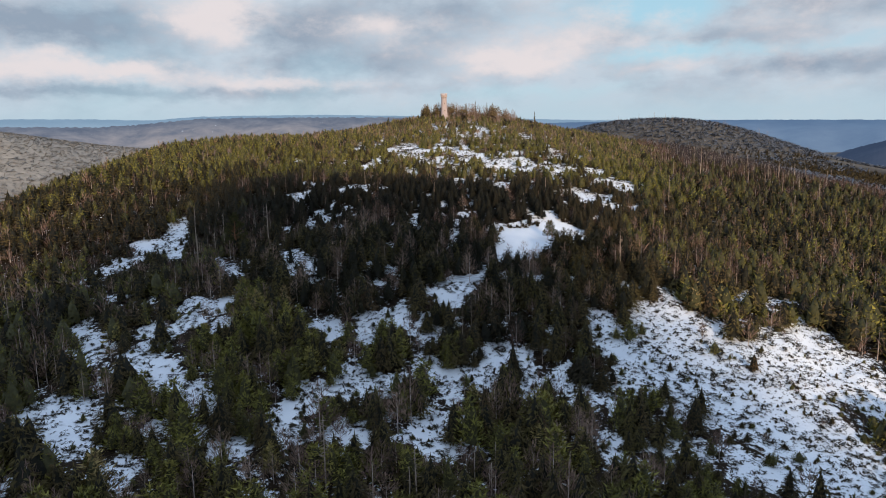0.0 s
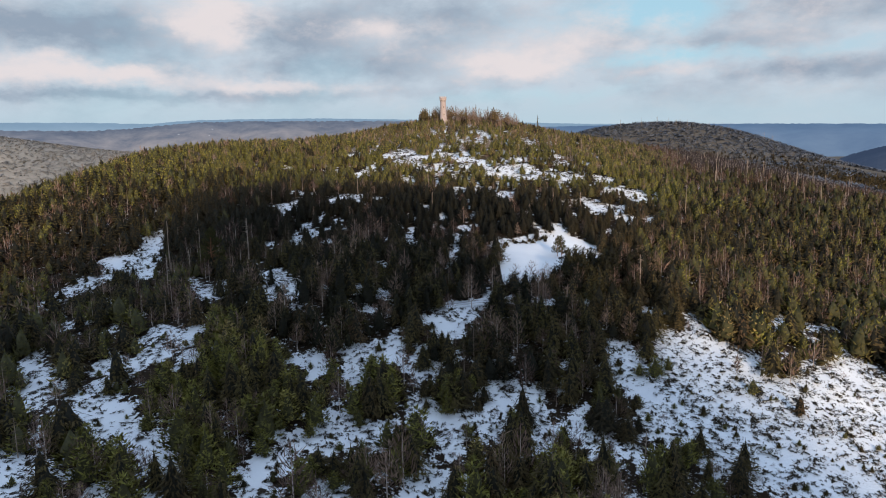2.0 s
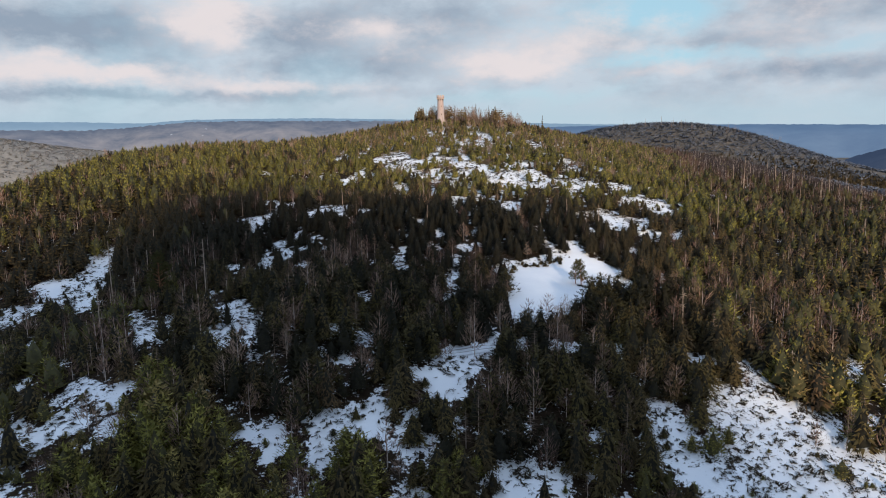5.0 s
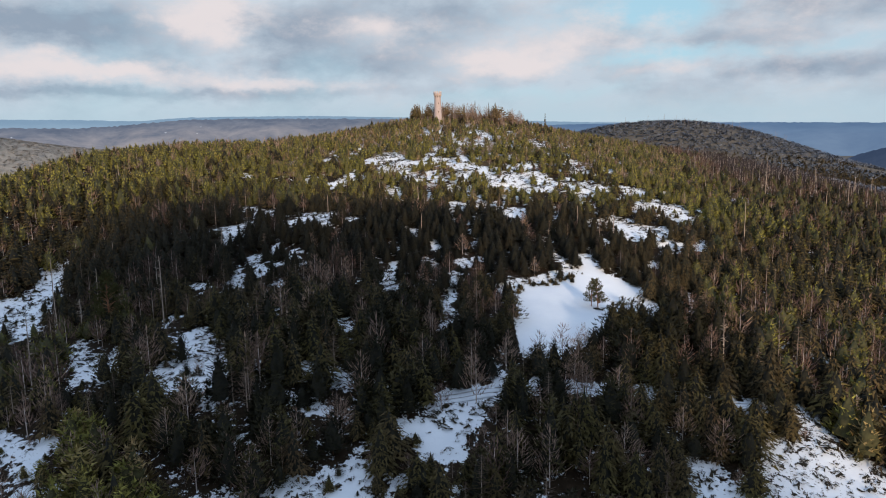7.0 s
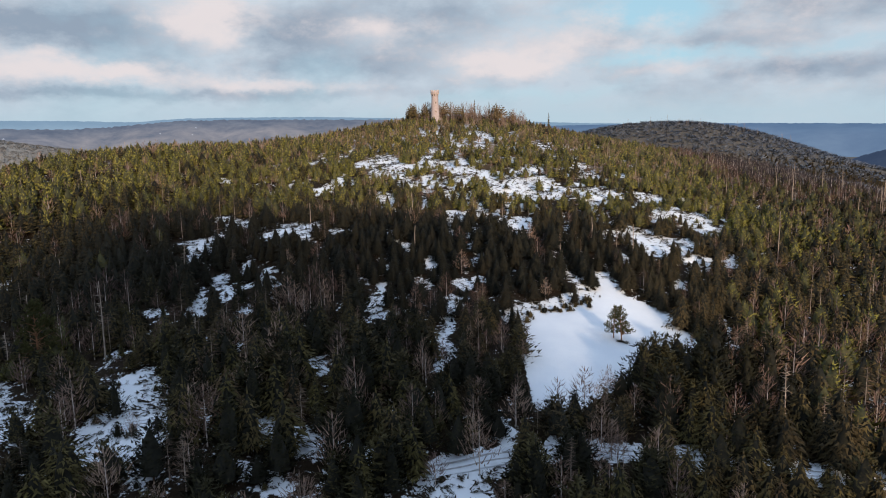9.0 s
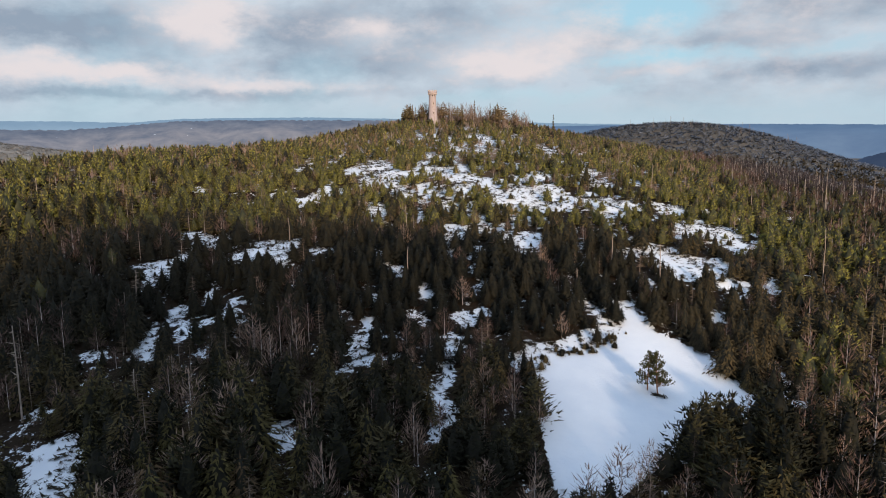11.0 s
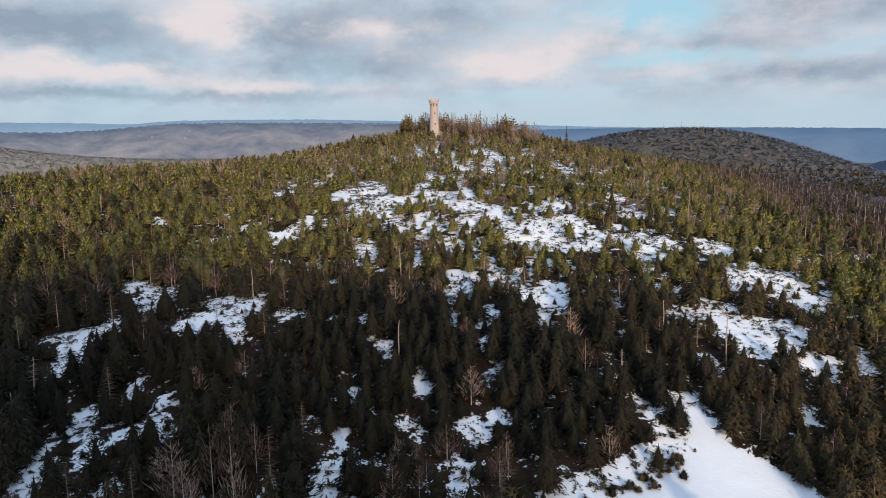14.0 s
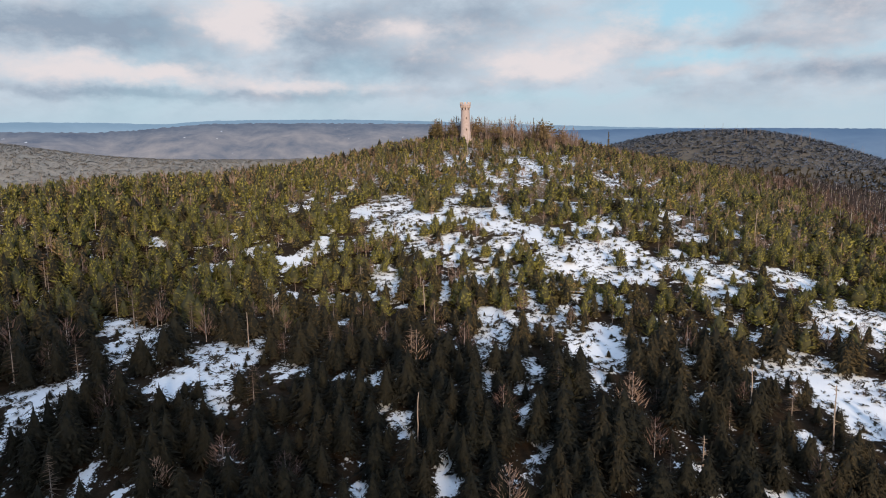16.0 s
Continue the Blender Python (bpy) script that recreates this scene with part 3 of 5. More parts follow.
gap(98, 214, 113, 212, 6.1, 6.6, 0.32); gap(72, 167, 70, 156, 1.9, 2.1, 0.46); gap(-130, 320, -130, 320, 1.7, 3.2, 0.14); gap(-27, 221, -24, 218, 1.7, 1.7, 0.28)
gap(17, 217, 18, 209, 1.8, 1.8, 0.32); gap(14, 198, 14, 198, 1.0, 1.0, 0.37); gap(37, 205, 37, 205, 1.2, 1.2, 0.35); gap(-42, 171, -42, 171, 1.8, 2.1, 0.41)
gap(-114, 174, -107, 164, 2.3, 2.9, 0.35); gap(-99, 171, -91, 160, 2.8, 3.4, 0.37); gap(-73, 147, -73, 140, 2.3, 2.3, 0.45); gap(-120, 226, -116, 220, 1.9, 2.8, 0.26)
gap(-98, 231, -100, 227, 1.2, 1.7, 0.24); gap(-90, 238, -90, 238, 1.3, 1.8, 0.23); gap(-87, 203, -81, 193, 2.4, 2.8, 0.31); gap(-70, 186, -67, 183, 2.2, 2.5, 0.35)
# on both sides of the shoulder
gap(-78, 407, -78, 407, 3.0, 5.7, 0.24); gap(-72, 395, -65, 385, 1.7, 2.9, 0.28); gap(-68, 399, -66, 403, 3.5, 6.7, 0.26); gap(-61, 387, -61, 387, 1.5, 2.5, 0.29)
gap(-53, 391, -49, 381, 2.1, 3.3, 0.30); gap(-49, 378, -52, 371, 1.5, 1.9, 0.33); gap(-45, 375, -45, 375, 1.4, 1.7, 0.33); gap(-48, 394, -44, 381, 2.7, 4.4, 0.30)
gap(-41, 371, -38, 366, 1.1, 1.2, 0.36); gap(-40, 389, -40, 399, 1.5, 2.8, 0.29); gap(-34, 384, -32, 376, 0.9, 1.3, 0.33); gap(-29, 380, -29, 380, 0.8, 1.2, 0.33)
gap(-77, 371, -70, 375, 1.6, 2.0, 0.31); gap(-81, 371, -78, 372, 1.9, 2.3, 0.31); gap(-72, 367, -71, 364, 1.5, 1.7, 0.34); gap(-74, 362, -73, 358, 2.1, 2.1, 0.36)
gap(-56, 353, -56, 353, 0.9, 0.9, 0.41); gap(-49, 345, -47, 343, 0.7, 0.7, 0.47); gap(-60, 345, -60, 345, 0.9, 0.9, 0.44); gap(-10, 365, -6, 361, 0.8, 0.8, 0.42)
gap(-13, 347, -13, 344, 1.1, 1.1, 0.53); gap(75, 403, 79, 401, 2.9, 3.9, 0.29); gap(68, 395, 68, 395, 2.7, 3.6, 0.31); gap(82, 399, 83, 390, 3.5, 4.4, 0.31)
gap(74, 385, 79, 387, 2.6, 3.2, 0.34); gap(84, 385, 79, 375, 3.9, 4.3, 0.35); gap(76, 377, 76, 372, 1.9, 2.0, 0.37); gap(101, 430, 107, 425, 5.1, 7.6, 0.24)
gap(98, 433, 92, 422, 2.5, 3.7, 0.24); gap(101, 417, 102, 412, 2.4, 3.4, 0.26); gap(65, 363, 65, 363, 1.3, 1.3, 0.43); gap(32, 400, 35, 394, 3.0, 4.6, 0.31)
gap(30, 387, 30, 380, 1.4, 1.8, 0.35); gap(23, 421, 30, 406, 1.4, 2.4, 0.27); gap(38, 411, 38, 411, 2.2, 3.4, 0.28); gap(9, 412, 9, 396, 1.0, 1.8, 0.29)
gap(13, 408, 12, 401, 1.1, 2.0, 0.29); gap(17, 391, 16, 382, 1.4, 2.0, 0.34); gap(8, 387, 9, 376, 0.8, 1.1, 0.35); gap(16, 356, 14, 352, 0.7, 0.7, 0.49)
gap(2, 353, 2, 349, 0.7, 0.7, 0.50); gap(49, 383, 47, 376, 0.6, 0.8, 0.36); gap(44, 355, 45, 351, 0.8, 0.8, 0.49)
GAPS_ARRAY = np.array(GAPS, float)
MEADOW = ((22, 273), (22, 300), (24, 316), (31, 322), (42, 326), (48, 334), (53, 349), (57, 345), (58, 337), (65, 330), (67, 321), (68, 311), (71, 304), (71, 299), (57, 290), (40, 280), (28, 270))
ROAD = ((-140, 268), (-90, 268), (-34, 262), (-26, 257), (-13, 253), (0, 251), (8, 254), (16, 257.5), (30, 260), (47, 259), (62, 257), (110, 252))


def meadow_depth(x, y):
    """Metres inside the snowy meadow's edge; negative outside."""
    x, y = np.asarray(x, float), np.asarray(y, float)
    inside, near = np.zeros(x.shape, bool), np.full(x.shape, 1e9)
    for (ax, ay), (bx, by) in zip(MEADOW, MEADOW[1:] + MEADOW[:1]):
        cross = ((ay > y) != (by > y)) & (x < (bx - ax) * (y - ay) / (by - ay + 1e-9) + ax)
        inside ^= cross
        u = np.clip(((x - ax) * (bx - ax) + (y - ay) * (by - ay)) / ((bx - ax) ** 2 + (by - ay) ** 2), 0, 1)
        near = np.minimum(near, np.hypot(x - ax - u * (bx - ax), y - ay - u * (by - ay)))
    return np.where(inside, near, -near)


def road_y(x):
    return np.interp(x, [p[0] for p in ROAD], [p[1] for p in ROAD])


def opening(x, y):
    """How open the forest is (below 1 in an opening), and the greatest height of a tree that leaves the openings in view."""
    x, y = np.asarray(x, float), np.asarray(y, float)
    shape, x, y = x.shape, x.ravel(), y.ravel()
    wx = x + 5.0 * (smooth_noise(x, y, 7.0, 3) - 0.5) + 2.6 * (smooth_noise(x, y, 2.6, 5) - 0.5)
    wy = y + 7.0 * (smooth_noise(x, y, 8.0, 6) - 0.5) + 3.4 * (smooth_noise(x, y, 3.0, 8) - 0.5)
    best, limit = np.full(x.shape, 9.0), np.full(x.shape, 99.0)
    here = ground_z(x, y)
    for ax, ay, bx, by, across, along, fall in GAPS_ARRAY:
        near = np.nonzero((x > min(ax, bx) - 30) & (x < max(ax, bx) + 30) & (y > min(ay, by) - 60) & (y < max(ay, by) + 45))[0]
        if not len(near):
            continue
        p, q = wx[near], wy[near]
        a, l = across + 0.4, along + 0.6
        ux, uy = (bx - ax) / a, (by - ay) / l
        u = np.clip((((p - ax) / a) * ux + ((q - ay) / l) * uy) / (ux * ux + uy * uy + 1e-9), 0, 1)
        r = np.hypot((p - ax - u * (bx - ax)) / a, (q - ay - u * (by - ay)) / l)
        best[near] = np.minimum(best[near], r)
        # the line of sight over a tree below the opening
        steps = 1 + int(math.hypot((bx - ax) / (across + 1.0), (by - ay) / (along + 3.0)) * 0.8 + 0.5)
        for k in range(steps + 1):
            ex, ey = ax + (bx - ax) * k / steps, ay + (by - ay) * k / steps
            edge = ey - along * 0.8
            front = edge - y[near]
            tilt = ex / max(ey - 120, 60)
            ok = (np.abs(x[near] - ex + tilt * front) < across * 0.9 + 0.8) & (front > -along) & (front < 45)
            top = float(ground_z(ex, edge)) + np.maximum(front, 0) * fall + 0.5 - here[near]
            limit[near] = np.where(ok, np.minimum(limit[near], np.maximum(top, 0.8)), limit[near])
    ragged = 0.6 * smooth_noise(x, y, 9.0, 51) + 0.4 * smooth_noise(x, y, 3.6, 52)
    thin = 0.33 * np.exp(-((x - 35) / 95) ** 2 - ((y - 462) / 72) ** 2) + 0.06 * np.clip((262 - y) / 40, 0, 1) + 0.31 * np.exp(-((x - 55) / 80) ** 2 - ((y - 585) / 55) ** 2)
    best = np.where((ragged < 0.18 + thin) & (thin > 0.05), np.minimum(best, 0.8), best)
    m = meadow_depth(x, y)
    best = np.where((m > -5.5) & (x < 47) & (x > 19) & (y > 312), np.minimum(best, 0.72), best)
    best = np.where(m > 0, 0.0, best)
    best = np.where((np.abs(y - road_y(x)) < 1.1) & (x > -60) & (x < 75), np.minimum(best, 0.3), best)
    return best.reshape(shape), limit.reshape(shape)


def spaced(lo, hi, fine_lo, fine_hi, step, grow):
    mid = list(np.arange(fine_lo, fine_hi + 0.1, step))
    s, v, right = step, fine_hi, []
    while v < hi:
        s *= grow
        v += s
        right.append(v)
    s, v, left = step, fine_lo, []
    while v > lo:
        s *= grow
        v -= s
        left.append(v)
    return np.array(left[::-1] + mid + right)


def mesh_from(name, verts, faces, mats, smooth=False, index=None, tone=None, normals=None):
    """A mesh from arrays: verts (n, 3), faces (m, 3 or 4)."""
    me = bpy.data.meshes.new(name)
    n, (m, k) = len(verts), faces.shape
    me.vertices.add(n)
    me.vertices.foreach_set("co", np.ascontiguousarray(verts, np.float32).ravel())
    me.loops.add(m * k)
    me.loops.foreach_set("vertex_index", np.ascontiguousarray(faces, np.int32).ravel())
    me.polygons.add(m)
    me.polygons.foreach_set("loop_start", np.arange(0, m * k, k, dtype=np.int32))
    if index is not None:
        me.polygons.foreach_set("material_index", np.ascontiguousarray(index, np.int32))
    if tone is not None:
        me.attributes.new("tone", "FLOAT", "POINT").data.foreach_set("value", np.ascontiguousarray(tone, np.float32))
    for mat in mats:
        me.materials.append(mat)
    me.update(calc_edges=True)
    if smooth:
        me.shade_smooth()
    if normals is not None:
        me.normals_split_custom_set_from_vertices(np.ascontiguousarray(normals, np.float32))
    return me


gx, gy = spaced(-3600, 3600, -190, 190, 2.3, 1.07), spaced(-2500, 4700, 130, 520, 2.3, 1.06)
mx, my = np.meshgrid(gx, gy)
mz = ground_z(mx, my)
md = meadow_depth(mx, my)
hum = (smooth_noise(mx, my, 9, 1) - 0.5) * 1.6 + (smooth_noise(mx, my, 4, 2) - 0.5) * 0.7
near_zone = np.clip((600 - np.hypot(mx, my - 320)) / 200, 0, 1)
mz = mz + hum * near_zone * np.clip(1 - (md + 2) / 6, 0.12, 1)
op, _ = opening(mx, my)
shoulder = np.exp(-((mx - 30) / 95) ** 2 - ((my - 455) / 75) ** 2)
foot_zone = np.clip((275 - my) / 60, 0, 1) * np.clip((200 - np.abs(mx)) / 60, 0, 1)
snow = np.clip(1.32 - op * 0.62, 0.0, 0.92) + 0.12 * shoulder + 0.10 * foot_zone
cut = np.clip((mx - 40) / 15, 0, 1) * np.clip((290 - my) / 15, 0, 1)
snow = snow - 0.2 * cut * (op < 1.0)
snow = np.where(md > 0, 2.0, snow)
snow = np.where((np.abs(my - road_y(mx)) < 2.5) & (mx > -60) & (mx < 75), np.maximum(snow, 0.9), snow)
snow = np.clip(np.maximum(snow, 0.30 + 0.06 * foot_zone + 0.2 * np.clip((my - 535) / 40, 0, 1)), 0, 2)
snow = np.where(np.hypot(mx, my - 300) > 520, -0.6, snow)
for px, py, pr in ((396, 1488, 22), (440, 1500, 16), (-560, 1330, 40), (-480, 1290, 30)):
    snow = np.maximum(snow, 0.75 - 0.8 * np.hypot((mx - px) / pr, (my - py) / pr / 1.4))
ny, nx = mx.shape
ids = np.arange(ny * nx).reshape(ny, nx)
quads = np.stack([ids[:-1, :-1], ids[:-1, 1:], ids[1:, 1:], ids[1:, :-1]], -1).reshape(-1, 4)
ground_me = mesh_from("ground", np.stack([mx, my, mz], -1).reshape(-1, 3), quads, [ground_mat], True)
beech = np.maximum(np.clip((-mx - 120) / 260, 0, 1) * np.clip((my - 1000) / 300, 0, 1), 0.34 * np.clip((my - 1150) / 150, 0, 1))
ground_me.attributes.new("beech", "FLOAT", "POINT").data.foreach_set("value", beech.ravel().astype(np.float32))
heath = np.clip((my - 470) / 70, 0, 1) * np.clip((720 - my) / 30, 0, 1) * np.clip((230 - np.abs(mx - 10)) / 60, 0, 1)
ground_me.attributes.new("heath", "FLOAT", "POINT").data.foreach_set("value", heath.ravel().astype(np.float32))
ground_me.attributes.new("snow", "FLOAT", "POINT").data.foreach_set("value", snow.ravel().astype(np.float32))
tagged(new("ground", ground_me), "hilly forest floor with snow patches and brown litter", "ground", kind="structure")
GX, GY, GZ = gx, gy, mz


def surface_z(x, y):
    """Height of the ground sheet, humps included."""
    x, y = np.atleast_1d(np.asarray(x, float)), np.atleast_1d(np.asarray(y, float))
    i = np.clip(np.searchsorted(GX, x) - 1, 0, len(GX) - 2)
    j = np.clip(np.searchsorted(GY, y) - 1, 0, len(GY) - 2)
    u, v = (x - GX[i]) / (GX[i + 1] - GX[i]), (y - GY[j]) / (GY[j + 1] - GY[j])
    return (GZ[j, i] * (1 - u) + GZ[j, i + 1] * u) * (1 - v) + (GZ[j + 1, i] * (1 - u) + GZ[j + 1, i + 1] * u) * v


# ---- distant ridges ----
# haze over a far ridge is put in as tinted colour and emission
def backdrop_mat(name, a, b, haze_glow, scale, fields=0.0):
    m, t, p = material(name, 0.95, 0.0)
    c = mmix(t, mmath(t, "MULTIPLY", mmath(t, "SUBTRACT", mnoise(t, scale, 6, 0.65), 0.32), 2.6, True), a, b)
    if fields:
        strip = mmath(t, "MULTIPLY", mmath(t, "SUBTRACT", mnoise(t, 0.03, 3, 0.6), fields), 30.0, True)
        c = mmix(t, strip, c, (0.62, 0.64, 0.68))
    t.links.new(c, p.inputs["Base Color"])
    p.inputs["Emission Color"].default_value = (*haze_glow, 1)
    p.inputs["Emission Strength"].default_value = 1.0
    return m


def ridge(name, label, dist, crest, mat, foot=-0.06, rough=3.0, seed=1):
    """A long far ridge: crest as (bearing, tangent of height) pairs."""
    rnd = np.random.RandomState(seed)
    n = 420
    b = np.linspace(crest[0][0], crest[-1][0], n)
    tan = np.interp(b, [c[0] for c in crest], [c[1] for c in crest])
    k = np.ones(9) / 9
    tan = np.convolve(np.pad(tan, 4, mode="edge"), k, mode="valid")
    x, y = np.sin(np.radians(b)), np.cos(np.radians(b))
    rings, levels = [], ((0.80, foot), (0.86, None), (0.93, None), (1.0, None), (1.06, foot))
    for i, (f, lev) in enumerate(levels):
        if lev is None:
            share = (0.0, 0.45, 0.8, 1.0)[i]
            z = 161 + dist * (foot + (tan - foot) * share) + (rnd.rand(n) * rough if i == 3 else (smooth_noise(b, b * 0 + i * 7, 1.7, seed) - 0.5) * 0.008 * dist)
        else:
            z = np.full(n, 161 + dist * lev)
        spur = 1 + (0.05 * (smooth_noise(b, b * 0 + i, 2.3, seed + 5) - 0.5) if lev is None and i < 3 else 0.0)
        rings.append(np.stack([x * dist * f * spur, y * dist * f * spur, z], -1))
    v = np.concatenate(rings)
    ids = np.arange(len(levels) * n).reshape(len(levels), n)
    q = np.stack([ids[:-1, :-1], ids[:-1, 1:], ids[1:, 1:], ids[1:, :-1]], -1).reshape(-1, 4)
    return tagged(new(name, mesh_from(name, v, q, [mat], True)), label, "hills", kind="structure")


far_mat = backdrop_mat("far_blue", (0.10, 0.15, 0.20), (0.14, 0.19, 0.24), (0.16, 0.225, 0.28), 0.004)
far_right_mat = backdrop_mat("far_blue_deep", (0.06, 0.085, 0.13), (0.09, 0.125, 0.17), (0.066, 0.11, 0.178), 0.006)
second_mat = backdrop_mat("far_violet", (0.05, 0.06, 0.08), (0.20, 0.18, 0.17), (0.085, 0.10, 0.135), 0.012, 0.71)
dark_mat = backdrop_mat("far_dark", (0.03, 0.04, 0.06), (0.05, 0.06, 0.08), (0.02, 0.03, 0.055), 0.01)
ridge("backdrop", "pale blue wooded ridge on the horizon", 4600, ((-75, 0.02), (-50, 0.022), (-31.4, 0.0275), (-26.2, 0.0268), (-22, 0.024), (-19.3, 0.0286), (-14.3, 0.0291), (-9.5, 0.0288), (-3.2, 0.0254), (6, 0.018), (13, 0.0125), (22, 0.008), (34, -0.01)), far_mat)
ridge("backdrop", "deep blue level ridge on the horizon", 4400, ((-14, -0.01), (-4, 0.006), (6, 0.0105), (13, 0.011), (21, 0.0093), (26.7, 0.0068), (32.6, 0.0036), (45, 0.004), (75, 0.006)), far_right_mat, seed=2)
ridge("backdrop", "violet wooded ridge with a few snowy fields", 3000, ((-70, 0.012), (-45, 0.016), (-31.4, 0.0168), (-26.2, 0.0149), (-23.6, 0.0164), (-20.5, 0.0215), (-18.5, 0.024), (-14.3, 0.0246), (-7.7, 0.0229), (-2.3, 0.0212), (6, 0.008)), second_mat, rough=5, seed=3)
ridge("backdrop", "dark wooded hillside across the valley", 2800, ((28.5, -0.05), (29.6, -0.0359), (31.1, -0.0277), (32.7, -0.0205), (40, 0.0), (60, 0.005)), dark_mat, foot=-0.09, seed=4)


# ---- trees ----
rng = np.random.RandomState(7)


def spruce_shape(whorls, arms, seed, wide=0.29, fan=3, slim=0.18):
    """Needle sprays of a spruce one metre high: fans of drooping blades in whorls."""
    r = np.random.RandomState(seed)
    v, f = [], []
    for w in range(whorls):
        u = (w + 0.3) / whorls
        z, reach = 0.09 + 0.87 * u, wide * (1 - u) ** 0.8 + 0.02
        turn = r.rand() * 6.28
        for a in range(arms):
            ang = turn + 6.283 * (a + 0.6 * (r.rand() - 0.5)) / arms
            rr = reach * (0.35 + 0.85 * r.rand())
            zz = z + (r.rand() - 0.5) * 1.3 / whorls
            for k in range(fan):
                a2 = ang + (0, 0.42, -0.42)[k] * (0.7 + 0.6 * r.rand())
                ln = rr * (1.0 if k == 0 else 0.78)
                c, s = math.cos(a2), math.sin(a2)
                half = rr * slim + 0.006
                drop = ln * (0.05 + 0.6 * r.rand())
                b = len(v)
                v += [(-s * half, c * half, zz + 0.02), (s * half, -c * half, zz + 0.02), (c * ln, s * ln, zz - drop)]
                f.append((b, b + 1, b + 2))
    b = len(v)
    v += [(0.015, 0, 0.9), (-0.008, 0.013, 0.9), (-0.008, -0.013, 0.9), (0, 0, 1.03)]
    f += [(b, b + 1, b + 3), (b + 1, b + 2, b + 3), (b + 2, b, b + 3)]
    return np.array(v, float), np.array(f, int)


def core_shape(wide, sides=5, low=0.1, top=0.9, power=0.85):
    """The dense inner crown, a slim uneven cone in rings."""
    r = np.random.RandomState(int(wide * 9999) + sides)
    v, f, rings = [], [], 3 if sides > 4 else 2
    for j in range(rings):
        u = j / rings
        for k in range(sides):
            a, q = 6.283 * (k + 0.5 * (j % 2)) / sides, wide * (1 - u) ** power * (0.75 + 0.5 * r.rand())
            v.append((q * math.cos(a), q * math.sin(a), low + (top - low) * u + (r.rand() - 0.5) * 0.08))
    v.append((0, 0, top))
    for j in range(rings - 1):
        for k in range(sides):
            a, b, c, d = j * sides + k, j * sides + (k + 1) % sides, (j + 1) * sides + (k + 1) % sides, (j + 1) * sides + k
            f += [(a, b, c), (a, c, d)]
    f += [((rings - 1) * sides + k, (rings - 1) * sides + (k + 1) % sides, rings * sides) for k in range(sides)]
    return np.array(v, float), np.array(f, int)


def pine_shape(count, seed, wide=0.25, size=0.075, low=0.1, rise=0.6, power=0.75, tiers=7, slim=0.42):
    """Needle tufts of a young pine one metre high, in loose tiers; a negative rise makes them hang like a spruce's."""
    r = np.random.RandomState(seed)
    v, f = [], []
    lobes = r.rand(9) * 0.5 + 0.72
    for i in range(count):
        u = 1 - math.sqrt(1 - 0.985 * (i + r.rand()) / count)
        w = (math.floor(u * tiers) + 0.5) / tiers
        u = 0.55 * u + 0.45 * (w + (r.rand() - 0.5) * 0.5 / tiers)
        z = low + (0.97 - low) * u
        ang = r.rand() * 6.283
        env = (wide * (1 - u) ** power + 0.012) * lobes[int(ang / 6.2832 * 9) % 9] * (1.12 - 0.35 * abs((u * tiers) % 1 - 0.3))
        rad = env * (0.5 + 0.62 * r.rand())
        c, s = math.cos(ang), math.sin(ang)
        sz = size * (0.65 + 0.7 * r.rand()) * (1.1 - 0.4 * u)
        d = Vector((0.7 * c + (r.rand() - 0.5) * 1.0, 0.7 * s + (r.rand() - 0.5) * 1.0, rise + (r.rand() - 0.5) * 0.8)).normalized()
        side = d.cross(Vector((c + (r.rand() - 0.5) * 1.2, s + (r.rand() - 0.5) * 1.2, 0.35 + (r.rand() - 0.5) * 0.8))).normalized() * sz * slim
        o = Vector((c * rad, s * rad, z))
        b = len(v)
        v += [tuple(o - d * sz * 0.5 + side), tuple(o - d * sz * 0.5 - side), tuple(o + d * sz * 0.9)]
        f.append((b, b + 1, b + 2) if d.cross(side).dot(Vector((c, s, 0.3))) > 0 else (b + 1, b, b + 2))
    b = len(v)
    v += [(0.012, 0, 0.86), (-0.007, 0.011, 0.86), (-0.007, -0.011, 0.86), (0, 0, 0.99)]
    f += [(b, b + 1, b + 3), (b + 1, b + 2, b + 3), (b + 2, b, b + 3)]
    return np.array(v, float), np.array(f, int)


